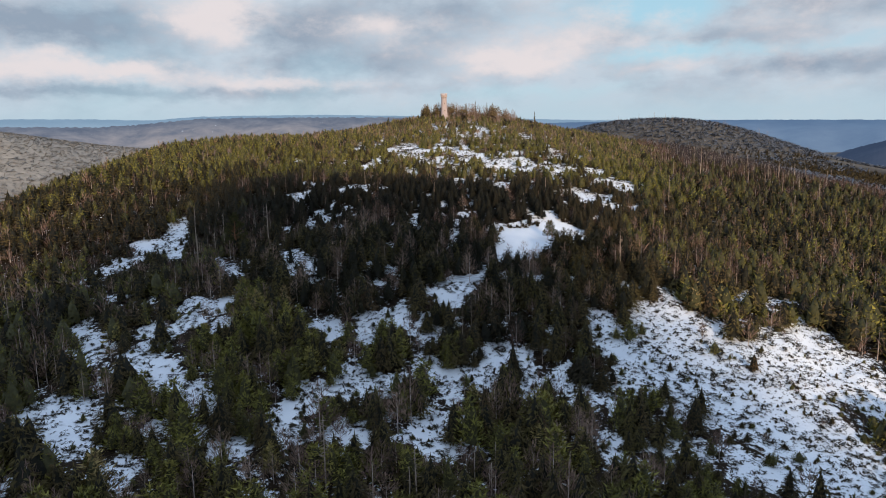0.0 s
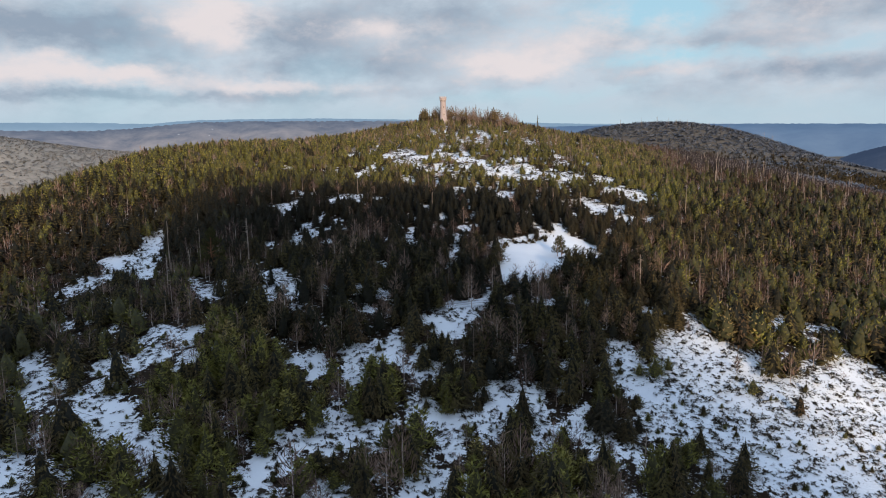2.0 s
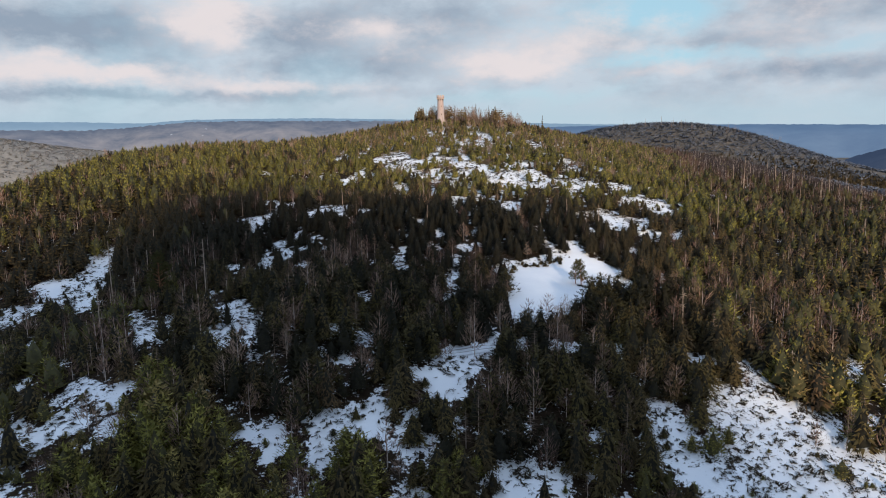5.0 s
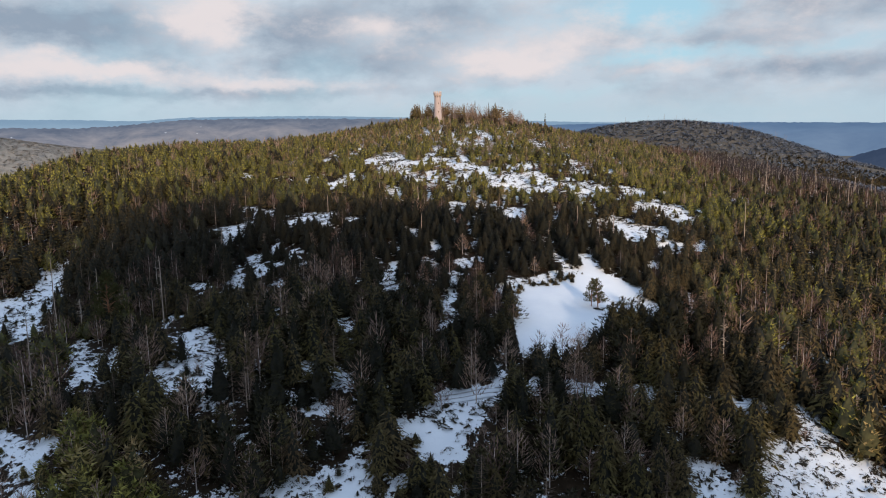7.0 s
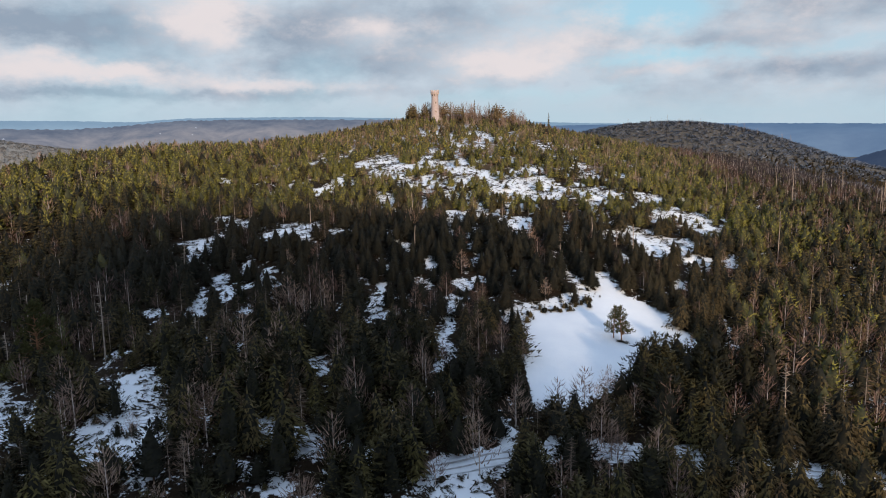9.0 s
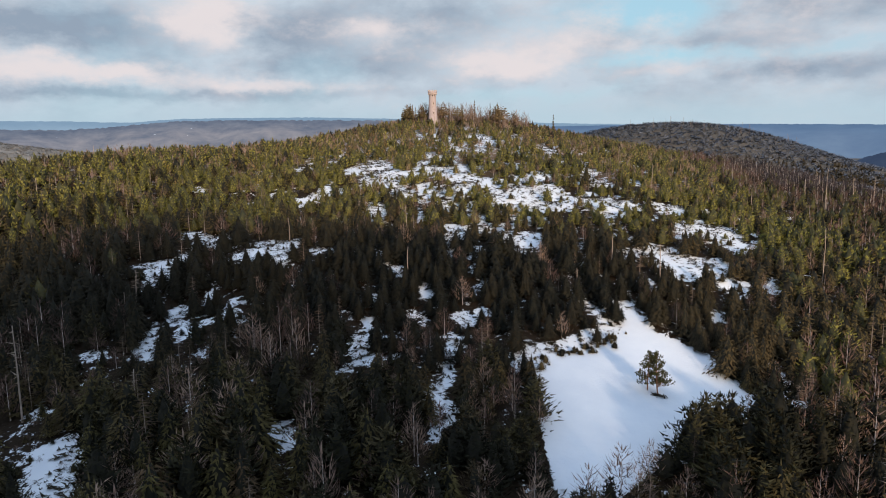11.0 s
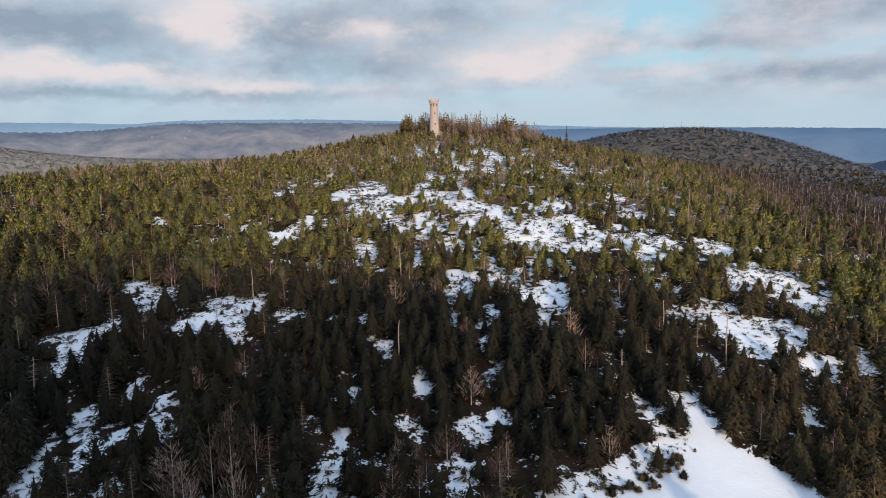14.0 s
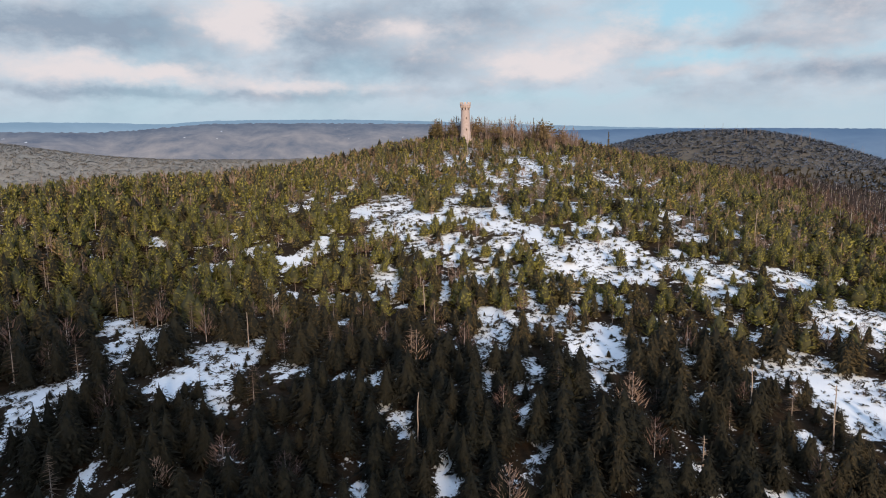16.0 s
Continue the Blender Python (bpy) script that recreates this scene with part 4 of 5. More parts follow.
def tuft_crown(count, clumps, seed, wide=0.25, size=0.06, low=0.16, slim=0.36, top=0.93):
    """A young pine's crown: needle tufts gathered in uneven clumps at the branch ends, rounded at the top."""
    r = np.random.RandomState(seed)
    v, f, ends = [], [], []
    for j in range(clumps):
        u = ((j + r.rand()) / clumps) ** 1.1
        ang = 2.4 * j + (r.rand() - 0.5) * 1.2
        rad = (wide * (1 - u) ** 0.55 * (0.45 + 0.65 * r.rand())) if u < 0.94 else 0.0
        ends.append((Vector((rad * math.cos(ang), rad * math.sin(ang), low + (top - low) * u)), 0.042 + 0.05 * (1 - u) * (0.6 + 0.8 * r.rand())))
    for i in range(count):
        end, spread = ends[int((i + r.rand()) * clumps / count) % clumps]
        off = Vector((r.randn(), r.randn(), 0.65 * r.randn())) * spread * 0.75
        o = end + off
        out = Vector((o.x, o.y, 0.12)).normalized()
        d = (off.normalized() * 0.8 + out * 0.35 + Vector((r.rand() - 0.5, r.rand() - 0.5, 0.2 + 0.6 * r.rand()))).normalized()
        sz = size * (0.6 + 0.8 * r.rand())
        side = d.cross(out + Vector((r.rand() - 0.5, r.rand() - 0.5, r.rand() - 0.2))).normalized() * sz * slim
        b = len(v)
        v += [tuple(o - d * sz * 0.5 + side), tuple(o - d * sz * 0.5 - side), tuple(o + d * sz * 0.9)]
        f.append((b, b + 1, b + 2) if d.cross(side).dot(out) > 0 else (b + 1, b, b + 2))
    return np.array(v, float), np.array(f, int)


def merge(*shapes):
    v, f, n = [], [], 0
    for sv, sf in shapes:
        v.append(sv), f.append(sf + n)
        n += len(sv)
    return np.concatenate(v), np.concatenate(f)


def bare_shape(twigs, seed):
    """Leafless crown: thin rising branches."""
    r = np.random.RandomState(seed)
    v, f = [], []
    for i in range(twigs):
        z = 0.2 + 0.7 * (i + r.rand()) / twigs
        ang, ln = r.rand() * 6.283, (0.1 + 0.16 * r.rand()) * (1.15 - z * 0.6)
        d = Vector((math.cos(ang), math.sin(ang), 0.7 + r.rand())).normalized()
        side = d.cross(Vector((r.rand() - 0.5, r.rand() - 0.5, 0.3))).normalized() * 0.0045
        o = Vector((0, 0, z))
        b = len(v)
        v += [tuple(o + side), tuple(o - side), tuple(o + d * ln)]
        f.append((b, b + 1, b + 2))
        for k in range(2):
            o2 = o + d * ln * (0.4 + 0.4 * r.rand())
            d2 = (d + Vector((r.rand() - 0.5, r.rand() - 0.5, r.rand() - 0.2)) * 1.3).normalized()
            s2 = d2.cross(Vector((r.rand() - 0.5, r.rand() - 0.5, 0.3))).normalized() * 0.005
            b = len(v)
            v += [tuple(o2 + s2), tuple(o2 - s2), tuple(o2 + d2 * ln * 0.55)]
            f.append((b, b + 1, b + 2))
    return np.array(v, float), np.array(f, int)


def stem_shape(top=0.9, radius=0.011, sides=4, lean=0.0):
    v = [(radius * math.cos(6.283 * k / sides), radius * math.sin(6.283 * k / sides), -0.06) for k in range(sides)] + [(lean, 0, top)]
    return np.array(v, float), np.array([(k, (k + 1) % sides, sides) for k in range(sides)], int)


def join(*shapes):
    v, f, m, n = [], [], [], 0
    for i, (sv, sf) in enumerate(shapes):
        v.append(sv), f.append(sf + n), m.append(np.full(len(sf), i))
        n += len(sv)
    return np.concatenate(v), np.concatenate(f), np.concatenate(m)


def dead_shape(whorls, seed):
    """A dead spruce: rings of thin level branches, shorter to the top."""
    r = np.random.RandomState(seed)
    v, f = [], []
    for w in range(whorls):
        z = 0.18 + 0.76 * (w + 0.6 * r.rand()) / whorls
        for a in range(4):
            ang = r.rand() * 6.283
            ln = (0.21 * (1 - z) ** 0.7 + 0.03) * (0.4 + 0.7 * r.rand())
            c, s, th = math.cos(ang), math.sin(ang), 0.0042
            b = len(v)
            v += [(-s * th, c * th, z), (s * th, -c * th, z), (c * ln, s * ln, z - ln * (0.5 * r.rand() - 0.15)), (0, 0, z + th * 1.5), (0, 0, z - th * 1.5)]
            f += [(b, b + 1, b + 2), (b + 3, b + 4, b + 2)]
    return np.array(v, float), np.array(f, int)


SPREAD = (0.25, 0.21, 0.24, 0.28, 0.22, 0.26, 0.19)
KINDS = {
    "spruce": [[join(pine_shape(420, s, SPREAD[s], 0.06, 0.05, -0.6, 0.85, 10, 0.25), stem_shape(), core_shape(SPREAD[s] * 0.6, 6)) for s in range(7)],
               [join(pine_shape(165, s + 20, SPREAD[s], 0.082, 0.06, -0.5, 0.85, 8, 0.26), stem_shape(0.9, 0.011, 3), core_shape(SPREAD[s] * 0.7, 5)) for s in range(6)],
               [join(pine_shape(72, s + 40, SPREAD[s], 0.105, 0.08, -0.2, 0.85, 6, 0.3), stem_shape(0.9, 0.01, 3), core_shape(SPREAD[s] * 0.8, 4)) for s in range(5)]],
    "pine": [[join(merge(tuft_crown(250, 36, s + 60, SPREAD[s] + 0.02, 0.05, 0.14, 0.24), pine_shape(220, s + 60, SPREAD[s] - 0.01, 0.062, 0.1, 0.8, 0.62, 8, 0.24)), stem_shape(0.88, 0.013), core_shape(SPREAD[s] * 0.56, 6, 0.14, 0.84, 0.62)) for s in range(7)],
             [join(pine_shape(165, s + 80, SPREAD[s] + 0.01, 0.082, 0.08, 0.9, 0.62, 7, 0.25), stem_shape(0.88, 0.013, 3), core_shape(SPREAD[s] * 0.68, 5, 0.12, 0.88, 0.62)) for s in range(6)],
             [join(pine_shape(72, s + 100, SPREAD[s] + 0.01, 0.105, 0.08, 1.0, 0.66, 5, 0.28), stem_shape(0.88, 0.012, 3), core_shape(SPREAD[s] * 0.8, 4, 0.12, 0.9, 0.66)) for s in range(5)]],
    "dead": [[join(dead_shape(17, s), stem_shape(0.99, 0.0085)) for s in range(5)], [join(dead_shape(10, s + 9), stem_shape(0.99, 0.012, 3)) for s in range(4)],
             [join(dead_shape(6, s + 19), stem_shape(0.99, 0.013, 3)) for s in range(3)]],
    "bare": [[join(merge(bare_shape(18, s), pine_shape(110, s + 300, 0.2, 0.1, 0.28, 1.5, 0.5, 6, 0.06)), stem_shape(0.97, 0.0085)) for s in range(4)],
             [join(merge(bare_shape(8, s + 20), pine_shape(56, s + 320, 0.2, 0.13, 0.28, 1.5, 0.5, 5, 0.075)), stem_shape(0.97, 0.011, 3)) for s in range(4)],
             [join(pine_shape(26, s + 340, 0.2, 0.17, 0.28, 1.5, 0.5, 4, 0.1), stem_shape(0.97, 0.012, 3)) for s in range(3)]],
}


def crown_normals(v, up=0.45):
    """Soft normals of a crown: outward from the stem and a little up, uneven from tuft to tuft."""
    r = np.random.RandomState(len(v))
    out = v[:, :2] / np.maximum(np.hypot(v[:, 0], v[:, 1]), 0.004)[:, None]
    n = np.concatenate([out, np.full((len(v), 1), up)], 1)
    n += np.repeat((r.rand(len(v) // 3 + 1, 3) - 0.5) * 0.9, 3, 0)[:len(v)]
    return n / np.linalg.norm(n, axis=1)[:, None]


def outward(v, f, n):
    """Faces turned so that each looks the way its soft normals point."""
    side = np.cross(v[f[:, 1]] - v[f[:, 0]], v[f[:, 2]] - v[f[:, 0]])
    back = np.sum(side * n[f].sum(1), 1) < 0
    return np.where(back[:, None], f[:, ::-1], f)


def wood(name, label, shapes, x, y, high, wide, mats, tone):
    """Many trees of one kind joined into one woodland."""
    z = surface_z(x, y)
    turn, pick = rng.rand(len(x)) * 6.283, rng.randint(0, len(shapes), len(x))
    vs, fs, ms, ts, ns, n = [], [], [], [], [], 0
    for k, (sv, sf, sm) in enumerate(shapes):
        w = np.nonzero(pick == k)[0]
        if not len(w):
            continue
        c, s = np.cos(turn[w])[:, None], np.sin(turn[w])[:, None]
        hx = high[w][:, None]
        px = (sv[None, :, 0] * c - sv[None, :, 1] * s) * hx * wide[w][:, None] + x[w][:, None]
        py = (sv[None, :, 0] * s + sv[None, :, 1] * c) * hx * wide[w][:, None] + y[w][:, None]
        pz = sv[None, :, 2] * hx + z[w][:, None]
        vs.append(np.stack([px, py, pz], -1).reshape(-1, 3))
        if mats[0] in SOFT:
            sn = crown_normals(sv, 2.6 if mats[0] in (hazy_far_twigs, hazy_hill_twigs) else 0.45)
            sf = outward(sv, sf, sn)
        fs.append((sf[None] + (np.arange(len(w)) * len(sv))[:, None, None] + n).reshape(-1, 3))
        ms.append(np.tile(sm, len(w)))
        ts.append(np.repeat(tone[w], len(sv)))
        if mats[0] in SOFT:
            ns.append(np.stack([sn[None, :, 0] * c - sn[None, :, 1] * s, sn[None, :, 0] * s + sn[None, :, 1] * c, sn[None, :, 2] + 0 * c], -1).reshape(-1, 3))
        n += len(w) * len(sv)
    me = mesh_from(name, np.concatenate(vs), np.concatenate(fs), mats, False, np.concatenate(ms), np.concatenate(ts), np.concatenate(ns) if ns else None)
    return tagged(new(name, me), label, "trees", kind="stuff")


# one jittered stand of trees over the whole hill
STEP = 4.0
jx, jy = np.meshgrid(np.arange(-560, 560, STEP), np.arange(120, 752, STEP))
jx, jy = jx.ravel(), jy.ravel()
jx, jy = jx + (rng.rand(len(jx)) - 0.5) * STEP * 1.1, jy + (rng.rand(len(jy)) - 0.5) * STEP * 1.1
keep = np.abs(jx) < 0.68 * jy + 22
far_part = np.hypot(jx, np.maximum(0, jy - 200)) > 330
keep &= ~far_part | (rng.rand(len(jx)) < 0.85)
jx, jy = jx[keep], jy[keep]
op, limit = opening(jx, jy)
stand = smooth_noise(jx, jy, 26, 11)
mixed = smooth_noise(jx, jy, 60, 12)
high = (4.6 + 3.2 * stand + 3.4 * rng.rand(len(jx))) * np.where(jy > 440, 0.85, 1.0)
fringe = (meadow_depth(jx, jy) > -16) & (jy < 300)
high = np.where(fringe, np.where(jx > 46, np.maximum(high, 8 + 3 * rng.rand(len(jx))), 4.5 + 2.8 * rng.rand(len(jx))), high)
high *= np.where((rng.rand(len(jx)) < 0.2) & ~fringe, 0.55, np.where(rng.rand(len(jx)) < 0.05, 1.25, 1.0))
lower = np.clip((256 - jy) / 40, 0, 1)
high *= 1 + 0.35 * np.clip((300 - jy) / 50, 0, 1)
dense = 0.97 - 0.10 * lower
high *= 1 - 0.3 * np.exp(-((jx - 30) / 100) ** 2 - ((jy - 465) / 80) ** 2)
high *= 1 - 0.28 * np.exp(-((jx - 50) / 90) ** 2 - ((jy - 600) / 60) ** 2)
keep = (op > 1.0) & (rng.rand(len(jx)) < dense)
inner = (op > 0.35) & (op <= 1.0) & (meadow_depth(jx, jy) < -0.5)
cut = (jx > 45) & (jy < 285)
low_gap = (jy < 285) & ~cut
keep |= inner & (rng.rand(len(jx)) < np.where(cut, 0.05 + 0.36 * (jy < 228), np.where(low_gap, 0.5, 0.34)) + 0.3 * (op > 0.7))
high = np.where(op <= 1.0, 1.0 + np.where(cut, 2.6 + 7.5 * (jy < 228), np.where(low_gap, 6.5, 4.6)) * rng.rand(len(jx)) ** 1.4, high)
stray = (rng.rand(len(jx)) < np.where(jy < 260, 0.07, 0.12)) & (op > 0.3) & (jx < 60 + 0.2 * jy)
high = np.where(stray & (op <= 1.0), 2.5 + 6.0 * rng.rand(len(jx)), high)
high = np.where(stray, high, np.minimum(high, np.maximum(limit, 1.1 + 0.8 * rng.rand(len(jx)))))
# the tower's yard and the lone trees stay free
keep &= np.hypot(jx - 4, jy - 667) > 7
jx, jy, high, mixed, stand, fringe = jx[keep], jy[keep], high[keep], mixed[keep], stand[keep], fringe[keep]
roll_kind = rng.rand(len(jx))
# more dark spruces low down, in place of the slope's shade
pine_share = np.clip(0.14 + 0.2 * np.clip((330 - jy) / 30, 0, 1) + 0.5 * (mixed - 0.4) + 0.6 * np.clip((jy - 395) / 55, 0, 1) + 0.2 * np.clip((jx - 75) / 40, 0, 1) * (jy > 290), 0.05, 0.88)
pine_share = np.where(fringe, 0.85, pine_share)
bare_share = 0.085 + 0.06 * np.clip((jy - 470) / 80, 0, 1) + 0.10 * (smooth_noise(jx, jy, 18, 9) > 0.62)
bare_share = bare_share + 0.15 * (op[keep] <= 1.0) + 0.15 * (jy < 335) * (1 - cut[keep])
dead_share = 0.045 + 0.05 * (smooth_noise(jx, jy, 22, 15) > 0.6)
bare_share *= 1 - 0.5 * np.exp(-((jx + 5) / 90) ** 2 - ((jy - 365) / 42) ** 2)
bare_share = bare_share + 0.14 * np.exp(-((jx - 20) / 60) ** 2 - ((jy - 650) / 45) ** 2)
kind_of = np.where(roll_kind > 1 - dead_share, 3, np.where(roll_kind < bare_share, 2, np.where(roll_kind < bare_share + (1 - bare_share) * pine_share, 1, 0)))
high = np.where(kind_of == 3, np.maximum(high * 1.05, np.minimum(4.5, limit[keep])), high)
tone = np.clip(0.62 * smooth_noise(jx, jy, 34, 21) + 0.5 * rng.rand(len(jx)) - 0.02, 0, 1)
# spruces round here are darkened: the slope's shade put into their tone
shaded_stand = np.exp(-((jx + 15) / 110) ** 4 - ((jy - 366) / 44) ** 4)
kind_of = np.where((kind_of == 1) & (rng.rand(len(jx)) < shaded_stand), 0, kind_of)
# lower trees darker, upper and side ones lighter: sun and shade as tone
upper = np.clip(np.maximum((jy - 375) / 70, 0.6 * np.minimum(np.minimum((jx - 65) / 40, (jy - 285) / 25), 1)), 0, 1)
upper = np.maximum(upper, 0.7 * np.clip((-jx - 95) / 40, 0, 1) * np.clip((jy - 310) / 50, 0, 1))
tone = tone * (0.46 + 0.5 * np.clip((315 - jy) / 25, 0, 1)) * (1 - upper) + (0.40 + 0.4 * tone + 0.12 * np.clip((jy - 520) / 80, 0, 1) + 0.28 * (rng.rand(len(jx)) < 0.07 + 0.3 * np.clip((jy - 480) / 100, 0, 1))) * upper
# right flank toned down: its shade is put into the tree colours
flank = np.clip((jx - 120 - 0.12 * (jy - 400)) / 60, 0, 1) * np.clip((jy - 380) / 60, 0, 1)
birches = np.clip((jx - 0.22 * jy - 30) / 40, 0, 1) * np.clip((jy - 470) / 60, 0, 1)
kind_of = np.where((kind_of < 2) & (rng.rand(len(jx)) < 0.5 * birches), 2, kind_of)
high *= 1 + 0.5 * birches * (kind_of == 2)
tone *= 1 - birches * (kind_of == 2)
tone *= 1 - 0.55 * flank
kind_of = np.where((kind_of == 1) & (rng.rand(len(jx)) < 0.65 * flank), np.where(rng.rand(len(jx)) < 0.3, 2, 0), kind_of)
tone *= 1 - 0.8 * shaded_stand * (kind_of < 2)
wide = 1.05 + 0.5 * rng.rand(len(jx))
wide *= 1 + 0.25 * np.maximum(shaded_stand, np.clip((330 - jy) / 40, 0, 1)) + 0.12 * upper
wide *= np.where(rng.rand(len(jx)) < 0.15 * upper, 1.3, 1.0)
wide *= np.where(high < 3.5, 1.2, 1.0) * np.clip(1.22 - 0.032 * high, 0.72, 1.0)
reach = np.maximum(np.maximum(110, 1.87 * np.abs(jx)), np.hypot(jx, np.maximum(0, jy - 250)))
level = np.where(reach < 155, 0, np.where(reach < 262, 1, 2))
LABELS = {"spruce": "young spruces, dark green, standing close together in snow", "pine": "young pines, olive green, standing close together in snow", "bare": "leafless young birches and saplings among conifers", "dead": "dead brown spruces with bare level branches among conifers"}
NEAR = {}
for k, (kind, mats) in enumerate((("spruce", [spruce_needles, bark, inner_shade]), ("pine", [pine_needles, pine_bark, pine_inner_shade]), ("bare", [bare_twigs, birch_bark]), ("dead", [dead_twigs, dead_wood]))):
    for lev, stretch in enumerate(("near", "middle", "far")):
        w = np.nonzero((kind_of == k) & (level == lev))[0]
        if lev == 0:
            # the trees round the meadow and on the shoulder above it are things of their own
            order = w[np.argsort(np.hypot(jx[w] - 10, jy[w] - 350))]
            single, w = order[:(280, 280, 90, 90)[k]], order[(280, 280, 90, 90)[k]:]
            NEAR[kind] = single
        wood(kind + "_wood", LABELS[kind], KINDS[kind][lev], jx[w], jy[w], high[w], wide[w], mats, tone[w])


def part(name, me, parent, label=""):
    ob = new(name, me)
    ob.parent = parent
    return tagged(ob, label)


def tree_models(kind, shapes, mats):
    """Tree things of one metre: trunk and crown under an empty."""
    made = []
    for sv, sf, sm in shapes:
        me = []
        for name, pick, slots in (("crown", sm != 1, [mats[0], inner_shade]), ("trunk", sm == 1, [mats[1]])):
            f = sf[pick]
            used, inv = np.unique(f, return_inverse=True)
            v, f, n = sv[used], inv.reshape(f.shape), None
            if name == "crown" and mats[0] in SOFT:
                n = crown_normals(v)
                f = outward(v, f, n)
            me.append(mesh_from(kind + "_" + name, v, f, slots, False, np.where(sm[pick] == 2, 1, 0), None, n))
        made.append(me)
    return made


TREE_LABEL = {"spruce": "young dark green spruce standing in snow", "pine": "young olive green pine standing in snow", "bare": "leafless young birch with pale stem and reddish twigs", "dead": "dead brown spruce with bare level branches"}
TREE_NAME = {"spruce": "spruce_tree", "pine": "pine_tree", "bare": "birch_tree", "dead": "dead_spruce"}


def single_tree(kind, crown, trunk, x, y, h, w, turn, label="", group=""):
    ob = new(TREE_NAME[kind])
    ob.matrix_basis = Matrix.LocRotScale((x, y, float(surface_z(x, y)[0])), Euler((0, 0, turn)), (h * w, h * w, h))
    part("trunk", trunk, ob)
    part("crown", crown, ob)
    return tagged(ob, label or TREE_LABEL[kind], "tree", group or "young trees of the hill forest")


for kind, mats in (("spruce", [shaded_spruce_needles, bark]), ("pine", [shaded_pine_needles, pine_bark]), ("bare", [bare_twigs_one, birch_bark]), ("dead", [dead_twigs_one, dead_wood])):
    models = tree_models(kind, KINDS[kind][0], mats)
    for i in NEAR[kind]:
        crown, trunk = models[int(rng.randint(len(models)))]
        single_tree(kind, crown, trunk, jx[i], jy[i], high[i], wide[i], rng.rand() * 6.28)

# woods on the far hills and valley sides
far_bare = [join(pine_shape(6, 190 + s, 0.26, 0.3, 0.3, 1.2, 0.5, 3, 0.3), stem_shape(1.0, 0.012, 3)) for s in range(4)]
far_spruce = [join(pine_shape(8, 195 + s, 0.26, 0.28, 0.08, -0.3, 0.85, 4), stem_shape(0.9, 0.01, 3), core_shape(0.18, 3)) for s in range(4)]


def far_woods(n, x0, x1, y0, y1, low, tall, bare_part, dark, label):
    fx, fy = x0 + (x1 - x0) * rng.rand(n), y0 + (y1 - y0) * rng.rand(n)
    fx, fy = fx[np.abs(fx) < 0.74 * fy], fy[np.abs(fx) < 0.74 * fy]
    fh = low + (tall - low) * rng.rand(len(fx)) ** 1.6
    ft = np.clip(smooth_noise(fx, fy, 130, 31) * 0.6 + 0.45 * rng.rand(len(fx)) - 0.05, 0, 1)
    leafless = 0.65 * smooth_noise(fx, fy, 150, 33) + 0.35 * rng.rand(len(fx)) < bare_part
    w = ~leafless
    wood("far_spruce_wood", "dark spruce woodland " + label, far_spruce, fx[w], fy[w], fh[w], np.full(w.sum(), 1.15), [spruce_needles, bark, spruce_needles], ft[w] * dark)
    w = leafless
    wood("far_bare_wood", "leafless brown woodland " + label, far_bare, fx[w], fy[w], fh[w], 2.2 + 1.0 * rng.rand(w.sum()), [hazy_far_twigs if x0 < -700 else hazy_hill_twigs, hazy_far_twigs if x0 < -700 else bark], ft[w])


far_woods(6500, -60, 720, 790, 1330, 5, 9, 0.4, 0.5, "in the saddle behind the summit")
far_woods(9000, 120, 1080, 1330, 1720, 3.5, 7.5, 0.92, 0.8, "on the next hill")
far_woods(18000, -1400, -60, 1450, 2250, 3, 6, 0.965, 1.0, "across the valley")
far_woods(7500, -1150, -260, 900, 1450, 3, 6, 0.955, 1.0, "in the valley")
far_woods(3000, -620, -60, 790, 1300, 7, 12, 0.5, 0.7, "on the far side of the spur")
ax, ay = np.meshgrid(np.arange(-260, 260, 5.2), np.arange(-120, 122, 5.2))
ax, ay = ax.ravel() + (rng.rand(ax.size) - 0.5) * 5, ay.ravel() + (rng.rand(ax.size) - 0.5) * 5
keep = rng.rand(len(ax)) < 0.72
ax, ay = ax[keep], ay[keep]
wood("spruce_wood", "spruce woodland below the hill's foot", far_spruce, ax, ay, 5 + 5 * rng.rand(len(ax)), np.full(len(ax), 1.1), [spruce_needles, bark, spruce_needles], rng.rand(len(ax)) * 0.5)
# trees on the added hill, which roughen the edge of its shadow
fx, fy = 60 + rng.randn(1600) * 110, -235 + rng.randn(1600) * 70
keep = (np.hypot(fx, fy) > 90) & (fy < 60)
fx, fy = fx[keep], fy[keep]
wood("spruce_wood", "spruce woodland on the added unseen hill behind", far_spruce, fx, fy, 5 + 9 * rng.rand(len(fx)) ** 2, np.full(len(fx), 1.0), [spruce_needles, bark, spruce_needles], rng.rand(len(fx)) * 0.6)

# ---- tower ----
stone = plain("red_sandstone", (0.33, 0.262, 0.258), (0.45, 0.375, 0.365), 0.9, 0.9, 0.5)
dark_hole = plain("dark_opening", (0.02, 0.018, 0.016), (0.04, 0.035, 0.03), 2.0)
trim_stone = plain("pale_sandstone", (0.42, 0.32, 0.28), (0.56, 0.46, 0.41), 1.2, 0.9, 0.3)


